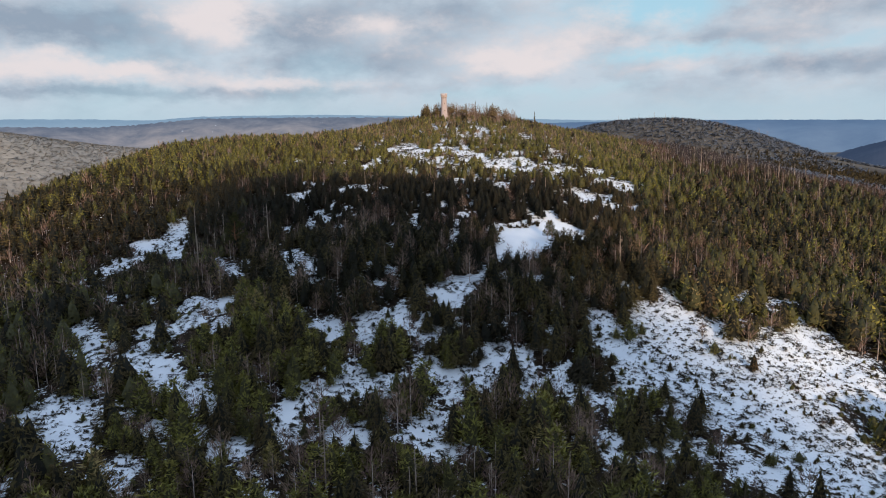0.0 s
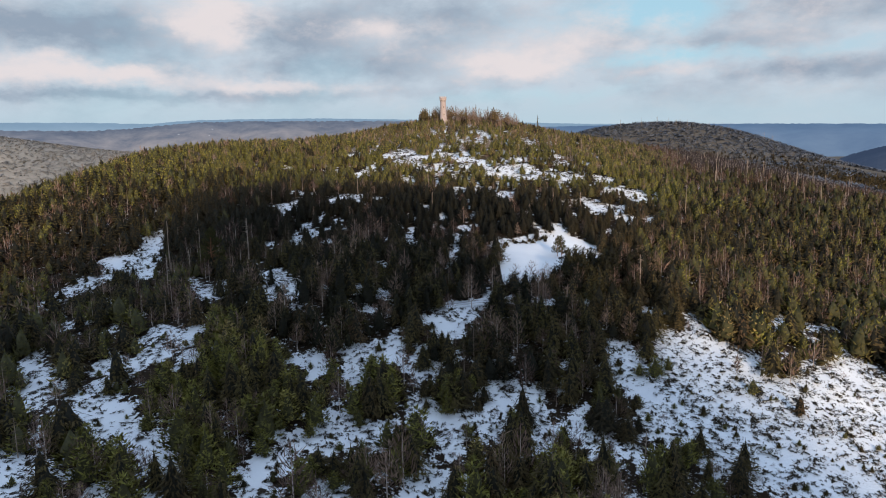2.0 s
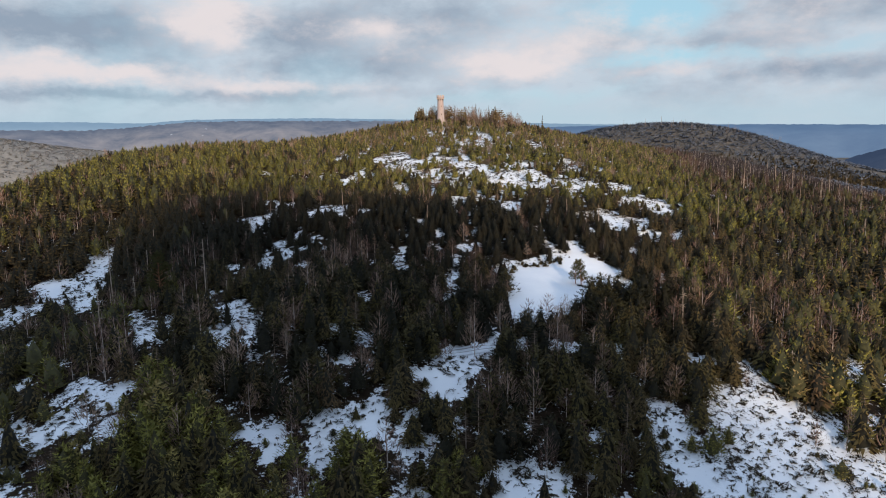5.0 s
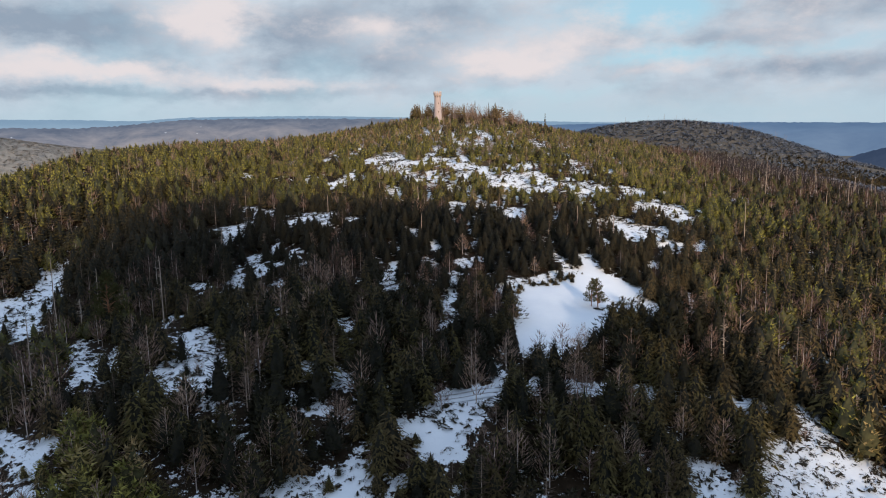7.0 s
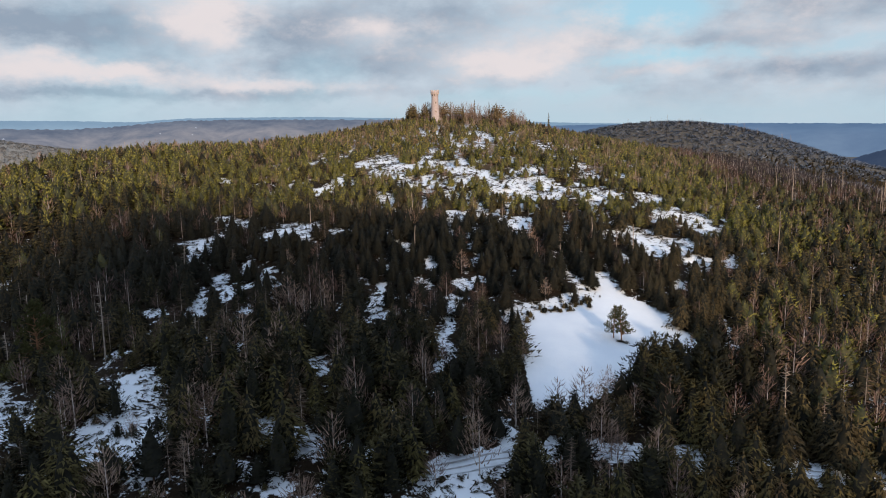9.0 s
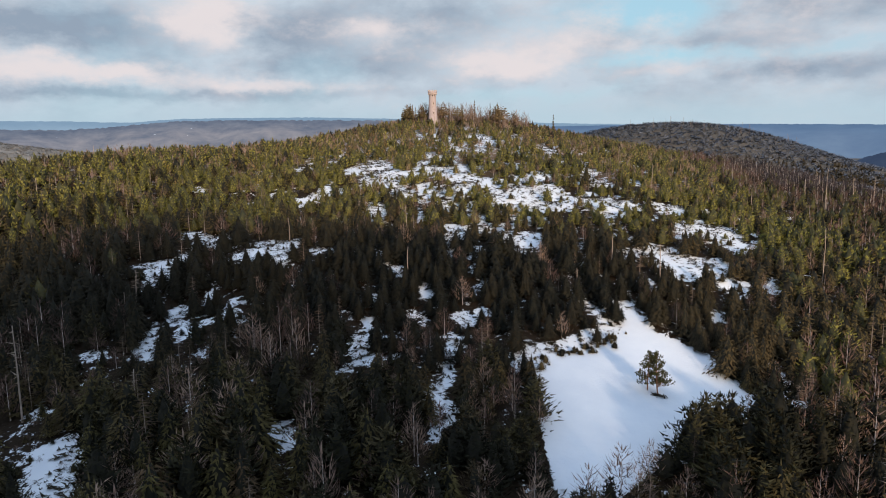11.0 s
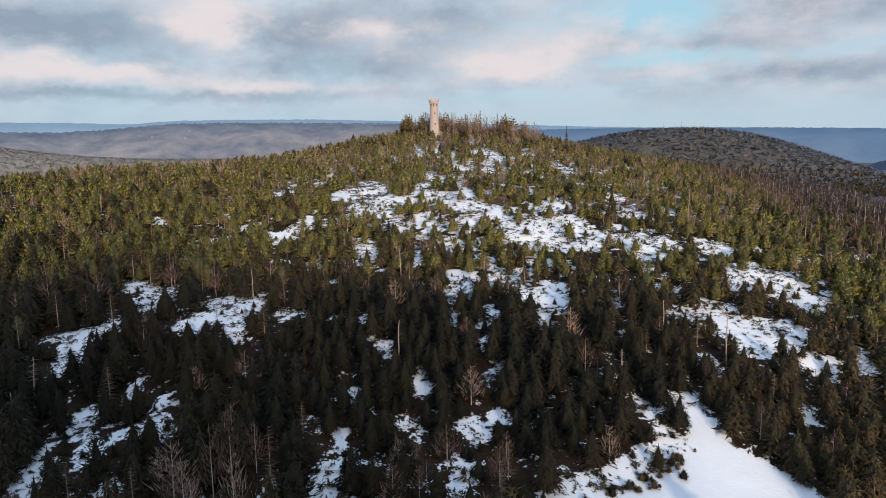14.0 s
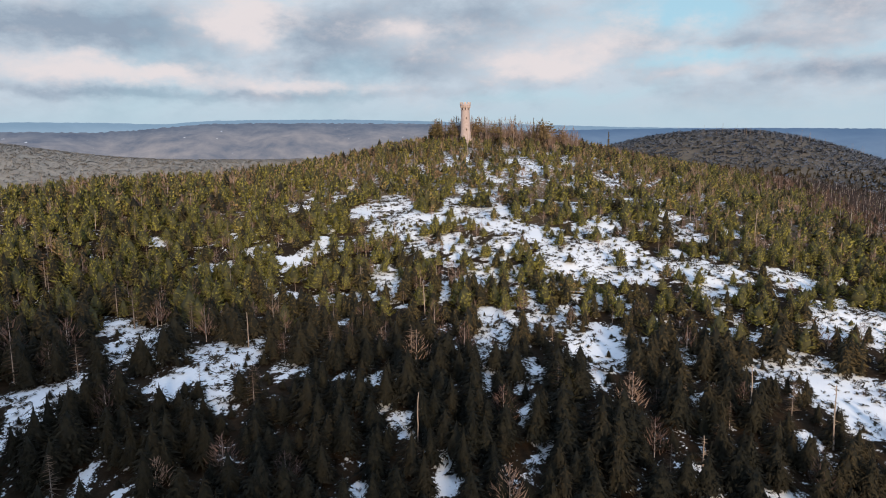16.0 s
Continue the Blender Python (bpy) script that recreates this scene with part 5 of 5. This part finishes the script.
def lathe(profile, sides=40):
    """A turned solid from (radius, z) pairs."""
    v, f = [], []
    for r, z in profile:
        v += [(r * math.cos(6.28319 * k / sides), r * math.sin(6.28319 * k / sides), z) for k in range(sides)]
    for j in range(len(profile) - 1):
        for k in range(sides):
            f.append((j * sides + k, j * sides + (k + 1) % sides, (j + 1) * sides + (k + 1) % sides, (j + 1) * sides + k))
    return np.array(v, float), np.array(f, int)


def box_mesh(name, sx, sy, sz, mat, bevel=0.03):
    bm = bmesh.new()
    bmesh.ops.create_cube(bm, size=1)
    bmesh.ops.scale(bm, vec=(sx, sy, sz), verts=bm.verts)
    if bevel:
        bmesh.ops.bevel(bm, geom=bm.edges, offset=bevel, segments=1, affect="EDGES")
    me = bpy.data.meshes.new(name)
    bm.to_mesh(me)
    bm.free()
    me.materials.append(mat)
    return me


def build_tower(x, y, high):
    base_z = float(surface_z(x, y)[0]) - 0.5
    tower = new("lookout_tower")
    tower.location = (x, y, base_z)
    tagged(tower, "round red sandstone lookout tower with battlemented crown on the summit", "tower")
    h = high
    v, f = lathe(((3.7, 0), (3.6, 0.8), (3.25, 1.0), (2.75, h * 0.5), (2.5, h - 5.2), (2.5, h - 5.0)))
    part("shaft", mesh_from("shaft", v, f, [stone], True), tower)
    v, f = lathe(((2.5, h - 5.0), (2.62, h - 4.9), (2.62, h - 4.6), (2.5, h - 4.5), (2.5, h - 3.2), (3.15, h - 2.1), (3.15, h - 1.0), (2.75, h - 1.0), (2.75, h - 1.9), (0.1, h - 1.9)))
    part("crown_gallery", mesh_from("crown_gallery", v, f, [stone]), tower, "corbelled stone gallery under the parapet")
    corbel, merlon = box_mesh("corbel", 0.35, 0.7, 0.9, trim_stone), box_mesh("merlon", 1.0, 0.42, 1.0, trim_stone)
    for k in range(18):
        a = 6.28319 * k / 18
        ob = part("corbel", corbel, tower)
        ob.matrix_basis = Matrix.Translation((2.72 * math.cos(a), 2.72 * math.sin(a), h - 2.75)) @ Matrix.Rotation(a - math.pi / 2, 4, "Z")
    for k in range(10):
        a = 6.28319 * (k + 0.5) / 10
        ob = part("merlon", merlon, tower)
        ob.matrix_basis = Matrix.Translation((2.95 * math.cos(a), 2.95 * math.sin(a), h - 0.55)) @ Matrix.Rotation(a - math.pi / 2, 4, "Z")
    pane, frame_me = box_mesh("pane", 0.62, 0.12, 1.25, dark_hole, 0), box_mesh("frame", 0.95, 0.16, 1.6, trim_stone)
    for ang, z in [(-90 + 40 * k, h - 3.9) for k in range(9)] + [(-78, h - 9.3), (-78, h * 0.38), (-100, h * 0.16), (95, h * 0.5), (180, h * 0.6), (10, h * 0.3)]:
        a, r = radians(ang), 2.5 + (3.25 - 2.5) * max(0, 1 - z / (h - 5))
        ob = part("window_frame", frame_me, tower, "pale stone window surround")
        ob.matrix_basis = Matrix.Translation(((r - 0.02) * math.cos(a), (r - 0.02) * math.sin(a), z)) @ Matrix.Rotation(a + math.pi / 2, 4, "Z")
        pane_ob = part("window", pane, tower, "dark narrow window opening")
        pane_ob.matrix_basis = Matrix.Translation(((r + 0.03) * math.cos(a), (r + 0.03) * math.sin(a), z)) @ Matrix.Rotation(a + math.pi / 2, 4, "Z")
    ob = part("porch", box_mesh("porch", 3.2, 4.2, 4.0, trim_stone, 0.08), tower, "low square stone entrance porch")
    ob.location = (4.0, -0.6, 2.0)
    ob = part("porch_roof", box_mesh("porch_roof", 3.6, 4.6, 0.35, stone, 0.1), tower)
    ob.location = (4.0, -0.6, 4.17)
    return tower


build_tower(4.0, 668.0, 25.5)


# ---- forest road ----
rut_mat = plain("packed_rut", (0.24, 0.23, 0.23), (0.46, 0.47, 0.49), 1.4, 0.8, 0.3)
ACROSS = ((-2.0, -0.12), (-1.5, 0.12), (-1.1, 0.16), (-0.95, 0.04), (-0.5, 0.04), (-0.35, 0.17), (0.35, 0.17), (0.5, 0.04), (0.95, 0.04), (1.1, 0.16), (1.5, 0.12), (2.0, -0.12))
rx = np.arange(-58, 74, 1.5)
ry = np.convolve(np.pad(road_y(rx), 4, mode="edge"), np.ones(9) / 9, mode="valid")
slope = np.gradient(ry, rx)
nx_, ny_ = -slope / np.hypot(1, slope), 1 / np.hypot(1, slope)
base = np.convolve(np.pad(surface_z(rx, ry), 2, mode="edge"), np.ones(5) / 5, mode="valid")
rv = []
for off, up in ACROSS:
    ex, ey = rx + nx_ * off, ry + ny_ * off
    rv.append(np.stack([ex, ey, np.maximum(surface_z(ex, ey), 0.5 * base + 0.5 * surface_z(ex, ey)) + up], -1))
ids = np.arange(len(ACROSS) * len(rx)).reshape(len(ACROSS), len(rx))
quads = np.stack([ids[:-1, :-1], ids[:-1, 1:], ids[1:, 1:], ids[1:, :-1]], -1)
rut = np.zeros(quads.shape[:2], int)
rut[[3, 7], :] = 1
tagged(new("road", mesh_from("road", np.concatenate(rv), quads.reshape(-1, 4), [snow_mat, rut_mat], False, rut.ravel())), "snow-covered forest road with two darker wheel tracks", "road", kind="structure")


# ---- dead trunks ----
def snag_mesh(name, seed, stubs, crown=False):
    r = np.random.RandomState(seed)
    v, f, rings, sides = [], [], 9, 6
    bx, by = 0.0, 0.0
    for j in range(rings):
        u = j / (rings - 1)
        bx, by = bx + (r.rand() - 0.5) * 0.012, by + (r.rand() - 0.5) * 0.012
        rad = 0.0125 * (1 - 0.62 * u)
        v += [(bx + rad * math.cos(6.283 * k / sides), by + rad * math.sin(6.283 * k / sides), -0.03 + 1.02 * u + (0.012 * r.rand() if j == rings - 1 else 0)) for k in range(sides)]
    for j in range(rings - 1):
        for k in range(sides):
            a, b, c, d = j * sides + k, j * sides + (k + 1) % sides, (j + 1) * sides + (k + 1) % sides, (j + 1) * sides + k
            f += [(a, b, c), (a, c, d)]
    f += [((rings - 1) * sides, (rings - 1) * sides + k, (rings - 1) * sides + k + 1) for k in range(1, sides - 1)]
    for i in range(stubs):
        z = 0.35 + 0.6 * r.rand()
        ang, ln = r.rand() * 6.283, (0.03 + 0.09 * r.rand())
        d = Vector((math.cos(ang), math.sin(ang), r.rand() * 0.7 - 0.35)).normalized() * ln
        b = len(v)
        v += [(0, 0, z + 0.005), (-0.004 * math.sin(ang), 0.004 * math.cos(ang), z - 0.004), (0.004 * math.sin(ang), -0.004 * math.cos(ang), z - 0.004), (d.x, d.y, z + d.z)]
        f += [(b, b + 1, b + 3), (b + 1, b + 2, b + 3), (b + 2, b, b + 3)]
    return mesh_from(name, np.array(v, float), np.array(f, int), [dead_wood])


SNAGS = [snag_mesh("trunk", s, (3, 8, 26, 44)[s % 4]) for s in range(8)]


def snag(x, y, h, lean=0.0):
    ob = new("dead_tree", SNAGS[int(rng.randint(8))])
    thick = max(0.75, min(1.5, 13.0 / h)) * 1.15
    ob.matrix_basis = Matrix.LocRotScale((x, y, float(surface_z(x, y)[0]) - 0.2), Euler((radians(lean) * 0.4, radians(lean), rng.rand() * 6)), (h * thick, h * thick, h))
    tagged(ob, "tall bare dead trunk, grey and brown, above young forest", "dead tree", "dead trunks")


for spot in ((-108, 303, 22), (-95, 267, 17), (-96, 304, 16), (-75, 297, 19), (-72, 338, 8), (68, 263, 17), (125, 384, 18), (176, 475, 22), (101, 270, 8), (55, 370, 12)):
    snag(*spot, lean=(rng.rand() - 0.5) * 4)
for spot in ((-149, 442, 10.5), (229, 525, 15), (-156, 243, 20), (-130, 207, 13), (-26, 138, 17), (9, 136, 10), (11, 153, 7), (26, 139, 12), (45, 177, 14), (-8, 135, 9)):
    snag(*spot, lean=(rng.rand() - 0.5) * 4)
for spot in ((-6.5, 136, 12), (100, 275, 9), (175, 473, 11), (295, 700, 16), (323, 690, 16), (232, 428, 17), (-4, 358, 9), (68, 366, 12), (-43, 393, 8), (42, 355, 8), (-73, 346, 9)):
    snag(*spot, lean=(rng.rand() - 0.5) * 6)
for i in range(26):
    a = 330 + 380 * rng.rand()
    snag(a, 1480 + 40 * rng.rand(), 13 + 9 * rng.rand(), lean=(rng.rand() - 0.5) * 4)
for i in range(22):
    b = 430 + 330 * rng.rand()
    snag(b * (0.36 + 0.2 * rng.rand()), b, 9 + 6 * rng.rand(), lean=(rng.rand() - 0.5) * 5)
loose = [(-149, 442), (-4, 358), (-43, 393), (42, 355), (68, 366), (55, 370)]
for i in range(44):
    a, b = -260 + 560 * rng.rand(), 230 + 420 * rng.rand()
    if meadow_depth(a, b) < -2 and abs(a) < 0.62 * b and all(math.hypot(a - c, b - d) > 16 for c, d in loose):
        loose.append((a, b))
        snag(a, b, 6 + 6 * rng.rand(), lean=(rng.rand() - 0.5) * 8)


# ---- heather and brush in the openings ----
hx, hy = rng.rand(150000) * 420 - 210, 118 + rng.rand(150000) * 540
op, _ = opening(hx, hy)
patchy = smooth_noise(hx, hy, 7, 41)
edge = meadow_depth(hx, hy)
op = np.where((edge > -5) & (edge < -0.2), 0.8, op)
open_cut = (hx > 40) & (hy < 290)
keep = (op < 1.15) & (edge < -0.2) & (patchy + 0.6 * rng.rand(len(hx)) > np.where(open_cut | ((edge > -6) & (hx < 47) & (hy > 311)), 0.56, np.where(hy > 375, 0.68, np.where(hy < 300, 0.66, 0.8)))) & (np.abs(hx) < 0.7 * hy + 10)
keep &= ~((np.abs(hy - road_y(hx)) < 2.2) & (hx > -60) & (hx < 75))
hx, hy = hx[keep][:38000], hy[keep][:38000]


def clump_shape(seed, twigs=8):
    """A low uneven heap of heather, bilberry or brash: twigs lying and rising every way."""
    r = np.random.RandomState(seed)
    v, f = [], []
    for i in range(twigs):
        o = Vector((r.randn() * 0.5, r.randn() * 0.34, 0.05 + 0.3 * r.rand()))
        d = Vector((r.randn(), r.randn() * 0.8, 0.5 * r.rand())).normalized() * (0.35 + 0.4 * r.rand())
        side = d.cross(Vector((r.randn() * 0.4, r.randn() * 0.4, 1))).normalized() * (0.1 + 0.16 * r.rand())
        b = len(v)
        v += [tuple(o - d + side), tuple(o - d * 0.7 - side), tuple(o + d + Vector((0, 0, 0.35 * r.rand())))]
        f.append((b, b + 1, b + 2))
    return np.array(v, float), np.array(f, int), np.zeros(len(f), int)


wood("heather_scrub", "dark low heather and bilberry tussocks poking through snow", [clump_shape(s) for s in range(6)], hx, hy, 0.35 + 0.85 * rng.rand(len(hx)) ** 2.2, 0.9 + 0.7 * rng.rand(len(hx)) ** 1.5, [heather], rng.rand(len(hx)))

# low bushes along the meadow's upper edge
bx, by = 20 + 36 * rng.rand(420), 305 + 38 * rng.rand(420)
depth = meadow_depth(bx, by)
keep = (depth > -1.5) & (depth < 3.0 * rng.rand(420)) & (by > 308) & (bx < 50)
bx, by = bx[keep], by[keep]
wood("meadow_bushes", "low dark bushes and saplings along the meadow's upper edge", KINDS["pine"][1], bx, by, 0.7 + 1.5 * rng.rand(len(bx)) ** 2, 1.6 + 0.6 * rng.rand(len(bx)), [spruce_needles, bark, spruce_needles], 0.6 * rng.rand(len(bx)))

# ---- meadow: two pines ----
old_bark = plain("orange_pine_bark", (0.16, 0.075, 0.04), (0.34, 0.17, 0.09), 1.5)
old_needles = needles("old_pine_needles", (0.0, (0.05, 0.05, 0.02)), (1.0, (0.10, 0.09, 0.032)), use_attr=False)


def big_pine(x, y, h, lean, seed, label):
    """A grown pine with bare lower trunk, limbs and flat needle brushes."""
    ob = new("pine_tree")
    ob.matrix_basis = Matrix.LocRotScale((x, y, float(surface_z(x, y)[0])), Euler((0, radians(lean), seed)), (h, h, h))
    r = np.random.RandomState(seed)
    v, f, sides, rings = [], [], 7, 8
    for j in range(rings):
        u = j / (rings - 1)
        rad = 0.017 * (1 - 0.75 * u)
        v += [(rad * math.cos(6.283 * k / sides) + 0.02 * math.sin(u * 3), rad * math.sin(6.283 * k / sides), -0.03 + 0.95 * u) for k in range(sides)]
    for j in range(rings - 1):
        for k in range(sides):
            a, b, c, d = j * sides + k, j * sides + (k + 1) % sides, (j + 1) * sides + (k + 1) % sides, (j + 1) * sides + k
            f += [(a, b, c), (a, c, d)]
    bv, bf = [], []
    for i in range(60):
        u = (i + r.rand()) / 60
        z = (0.26 + 0.68 * u) if h > 12 else (0.14 + 0.8 * u)
        ang, ln = r.rand() * 6.283, (0.27 * (1 - u ** 1.5) + 0.04) * (0.6 + 0.5 * r.rand())
        d = Vector((math.cos(ang), math.sin(ang), 0.25 + 0.5 * u))
        n = len(v)
        v += [(0, 0, z + 0.005), (-0.005 * math.sin(ang), 0.005 * math.cos(ang), z - 0.004), (0.005 * math.sin(ang), -0.005 * math.cos(ang), z - 0.004), tuple(Vector((0, 0, z)) + d * ln)]
        f += [(n, n + 1, n + 3), (n + 1, n + 2, n + 3), (n + 2, n, n + 3)]
        for k in range(int(9 + 13 * (1 - u))):
            o = Vector((0, 0, z)) + d * ln * (0.45 + 0.65 * r.rand()) + Vector((r.rand() - 0.5, r.rand() - 0.5, r.rand() - 0.5)) * 0.07
            for q in range(5):
                e = Vector((r.rand() - 0.5, r.rand() - 0.5, 0.1 + 0.5 * r.rand())).normalized() * 0.034
                sd = e.cross(Vector((r.rand() - 0.5, r.rand() - 0.5, r.rand() - 0.5))).normalized() * 0.0075
                n = len(bv)
                bv += [tuple(o - e * 0.3 + sd), tuple(o - e * 0.3 - sd), tuple(o + e)]
                bf.append((n, n + 1, n + 2))
    part("trunk", mesh_from("trunk", np.array(v, float), np.array(f, int), [old_bark]), ob)
    part("crown", mesh_from("crown", np.array(bv, float), np.array(bf, int), [old_needles]), ob)
    return tagged(ob, label, "tree")


big_pine(48.6, 306.6, 9.2, 3, 3, "lone grown pine with dark crown on the snowy meadow")
big_pine(46.9, 308.0, 8.6, -3, 8, "slimmer pine beside another on the snowy meadow")
big_pine(-88, 293, 18.5, -2, 21, "tall old pine with bare red trunk and small crown")
for a, b, c, d in ((49.3, 305.6, 0.9, 2), (47.6, 306.2, 0.7, 5), (48.4, 305.9, 0.8, 9)):
    sv, sf, _ = clump_shape(d, 26)
    ob = new("heather_bush", mesh_from("heather_bush", sv, sf, [heather]))
    ob.matrix_basis = Matrix.LocRotScale((a, b, float(surface_z(a, b)[0])), None, (c, c, c))
    tagged(ob, "low dark bush at the foot of a pine", "bush")

# ---- summit trees beside the tower ----
summit_needles = needles("summit_needles", (0.0, (0.09, 0.07, 0.036)), (0.6, (0.15, 0.115, 0.055)), (1.0, (0.18, 0.125, 0.075)), use_attr=False)
summit_pines = [spruce_shape(14, 6, 200, 0.17, 3, 0.13), pine_shape(170, 201, 0.2, 0.07, 0.4, 0.4, 0.6, 6), pine_shape(150, 202, 0.24, 0.07, 0.5, 0.3, 0.5, 5), spruce_shape(12, 6, 203, 0.2, 3, 0.12)]
summit_meshes = [(mesh_from("crown", *m, [summit_needles]), mesh_from("trunk", *stem_shape(0.95, 0.014, 6), [bark])) for k, m in enumerate(summit_pines)]
sx = np.concatenate([-17 + 14 * rng.rand(9), 9 + 30 * rng.rand(9), 42 + 22 * rng.rand(8), 90 + 2 * rng.rand(1)])
sy = 664 + 18 * rng.rand(len(sx))
for a, b in zip(sx, sy):
    crown, trunk = summit_meshes[int(rng.randint(4))]
    single_tree("spruce" if rng.rand() < 0.5 else "pine", crown, trunk, a, b, 13.0 + 5.5 * rng.rand(), 0.9 + 0.3 * rng.rand(), rng.rand() * 6, "grown conifer with thin crown near the summit", "summit trees")
bare_models = tree_models("bare", KINDS["bare"][1], [summit_twigs, birch_bark])
for i in range(120):
    crown, trunk = bare_models[int(rng.randint(len(bare_models)))]
    single_tree("bare", crown, trunk, -16 + 88 * rng.rand(), 668 + 22 * rng.rand(), 10 + 7 * rng.rand(), 1.1, rng.rand() * 6, "leafless birch with reddish twigs near the summit", "summit trees")

# ---- raised hide at the meadow's corner ----
board = plain("weathered_board", (0.13, 0.085, 0.055), (0.25, 0.17, 0.11), 3.0)
hide = new("raised_hide")
hide.matrix_basis = pose(74.5, 299.5, float(surface_z(74.5, 299.5)[0]) - 1.9, 0, 0, -25)
tagged(hide, "wooden raised hide on four posts with snow on its roof", "raised hide")
post_me, rung_me, brace_me = box_mesh("post", 0.16, 0.16, 5.0, board, 0.02), box_mesh("rung", 0.6, 0.06, 0.06, board, 0.01), box_mesh("brace", 0.08, 0.08, 2.2, board, 0.01)
for a in (-1.2, 1.2):
    for b in (-0.8, 0.8):
        part("post", post_me, hide).location = (a, b, 3.75)
    part("brace", brace_me, hide).matrix_basis = pose(a, 0, 2.85, 35, 0, 0)
for k in range(5):
    part("rung", rung_me, hide).location = (0, -1.05, 2.0 + 0.36 * k)
part("floor", box_mesh("floor", 2.7, 1.9, 0.08, board, 0.01), hide).location = (0, 0, 3.9)
for name, sx, sy, sz, at in (("back_wall", 2.5, 0.06, 2.0, (0, 0.86, 5.0)), ("front_wall", 2.5, 0.06, 1.0, (0, -0.86, 4.45)), ("side_wall", 0.06, 1.66, 1.3, (-1.26, 0, 4.6)), ("side_wall", 0.06, 1.66, 1.3, (1.26, 0, 4.6))):
    part(name, box_mesh(name, sx, sy, sz, board, 0.01), hide).location = at
part("roof", box_mesh("roof", 3.6, 2.6, 0.1, board, 0.02), hide).matrix_basis = pose(0, 0, 6.25, 10, 0, 0)
part("snow_cover", box_mesh("snow_cover", 3.5, 2.5, 0.22, snow_mat, 0.08), hide, "layer of snow on the roof").matrix_basis = pose(0, -0.03, 6.41, 10, 0, 0)
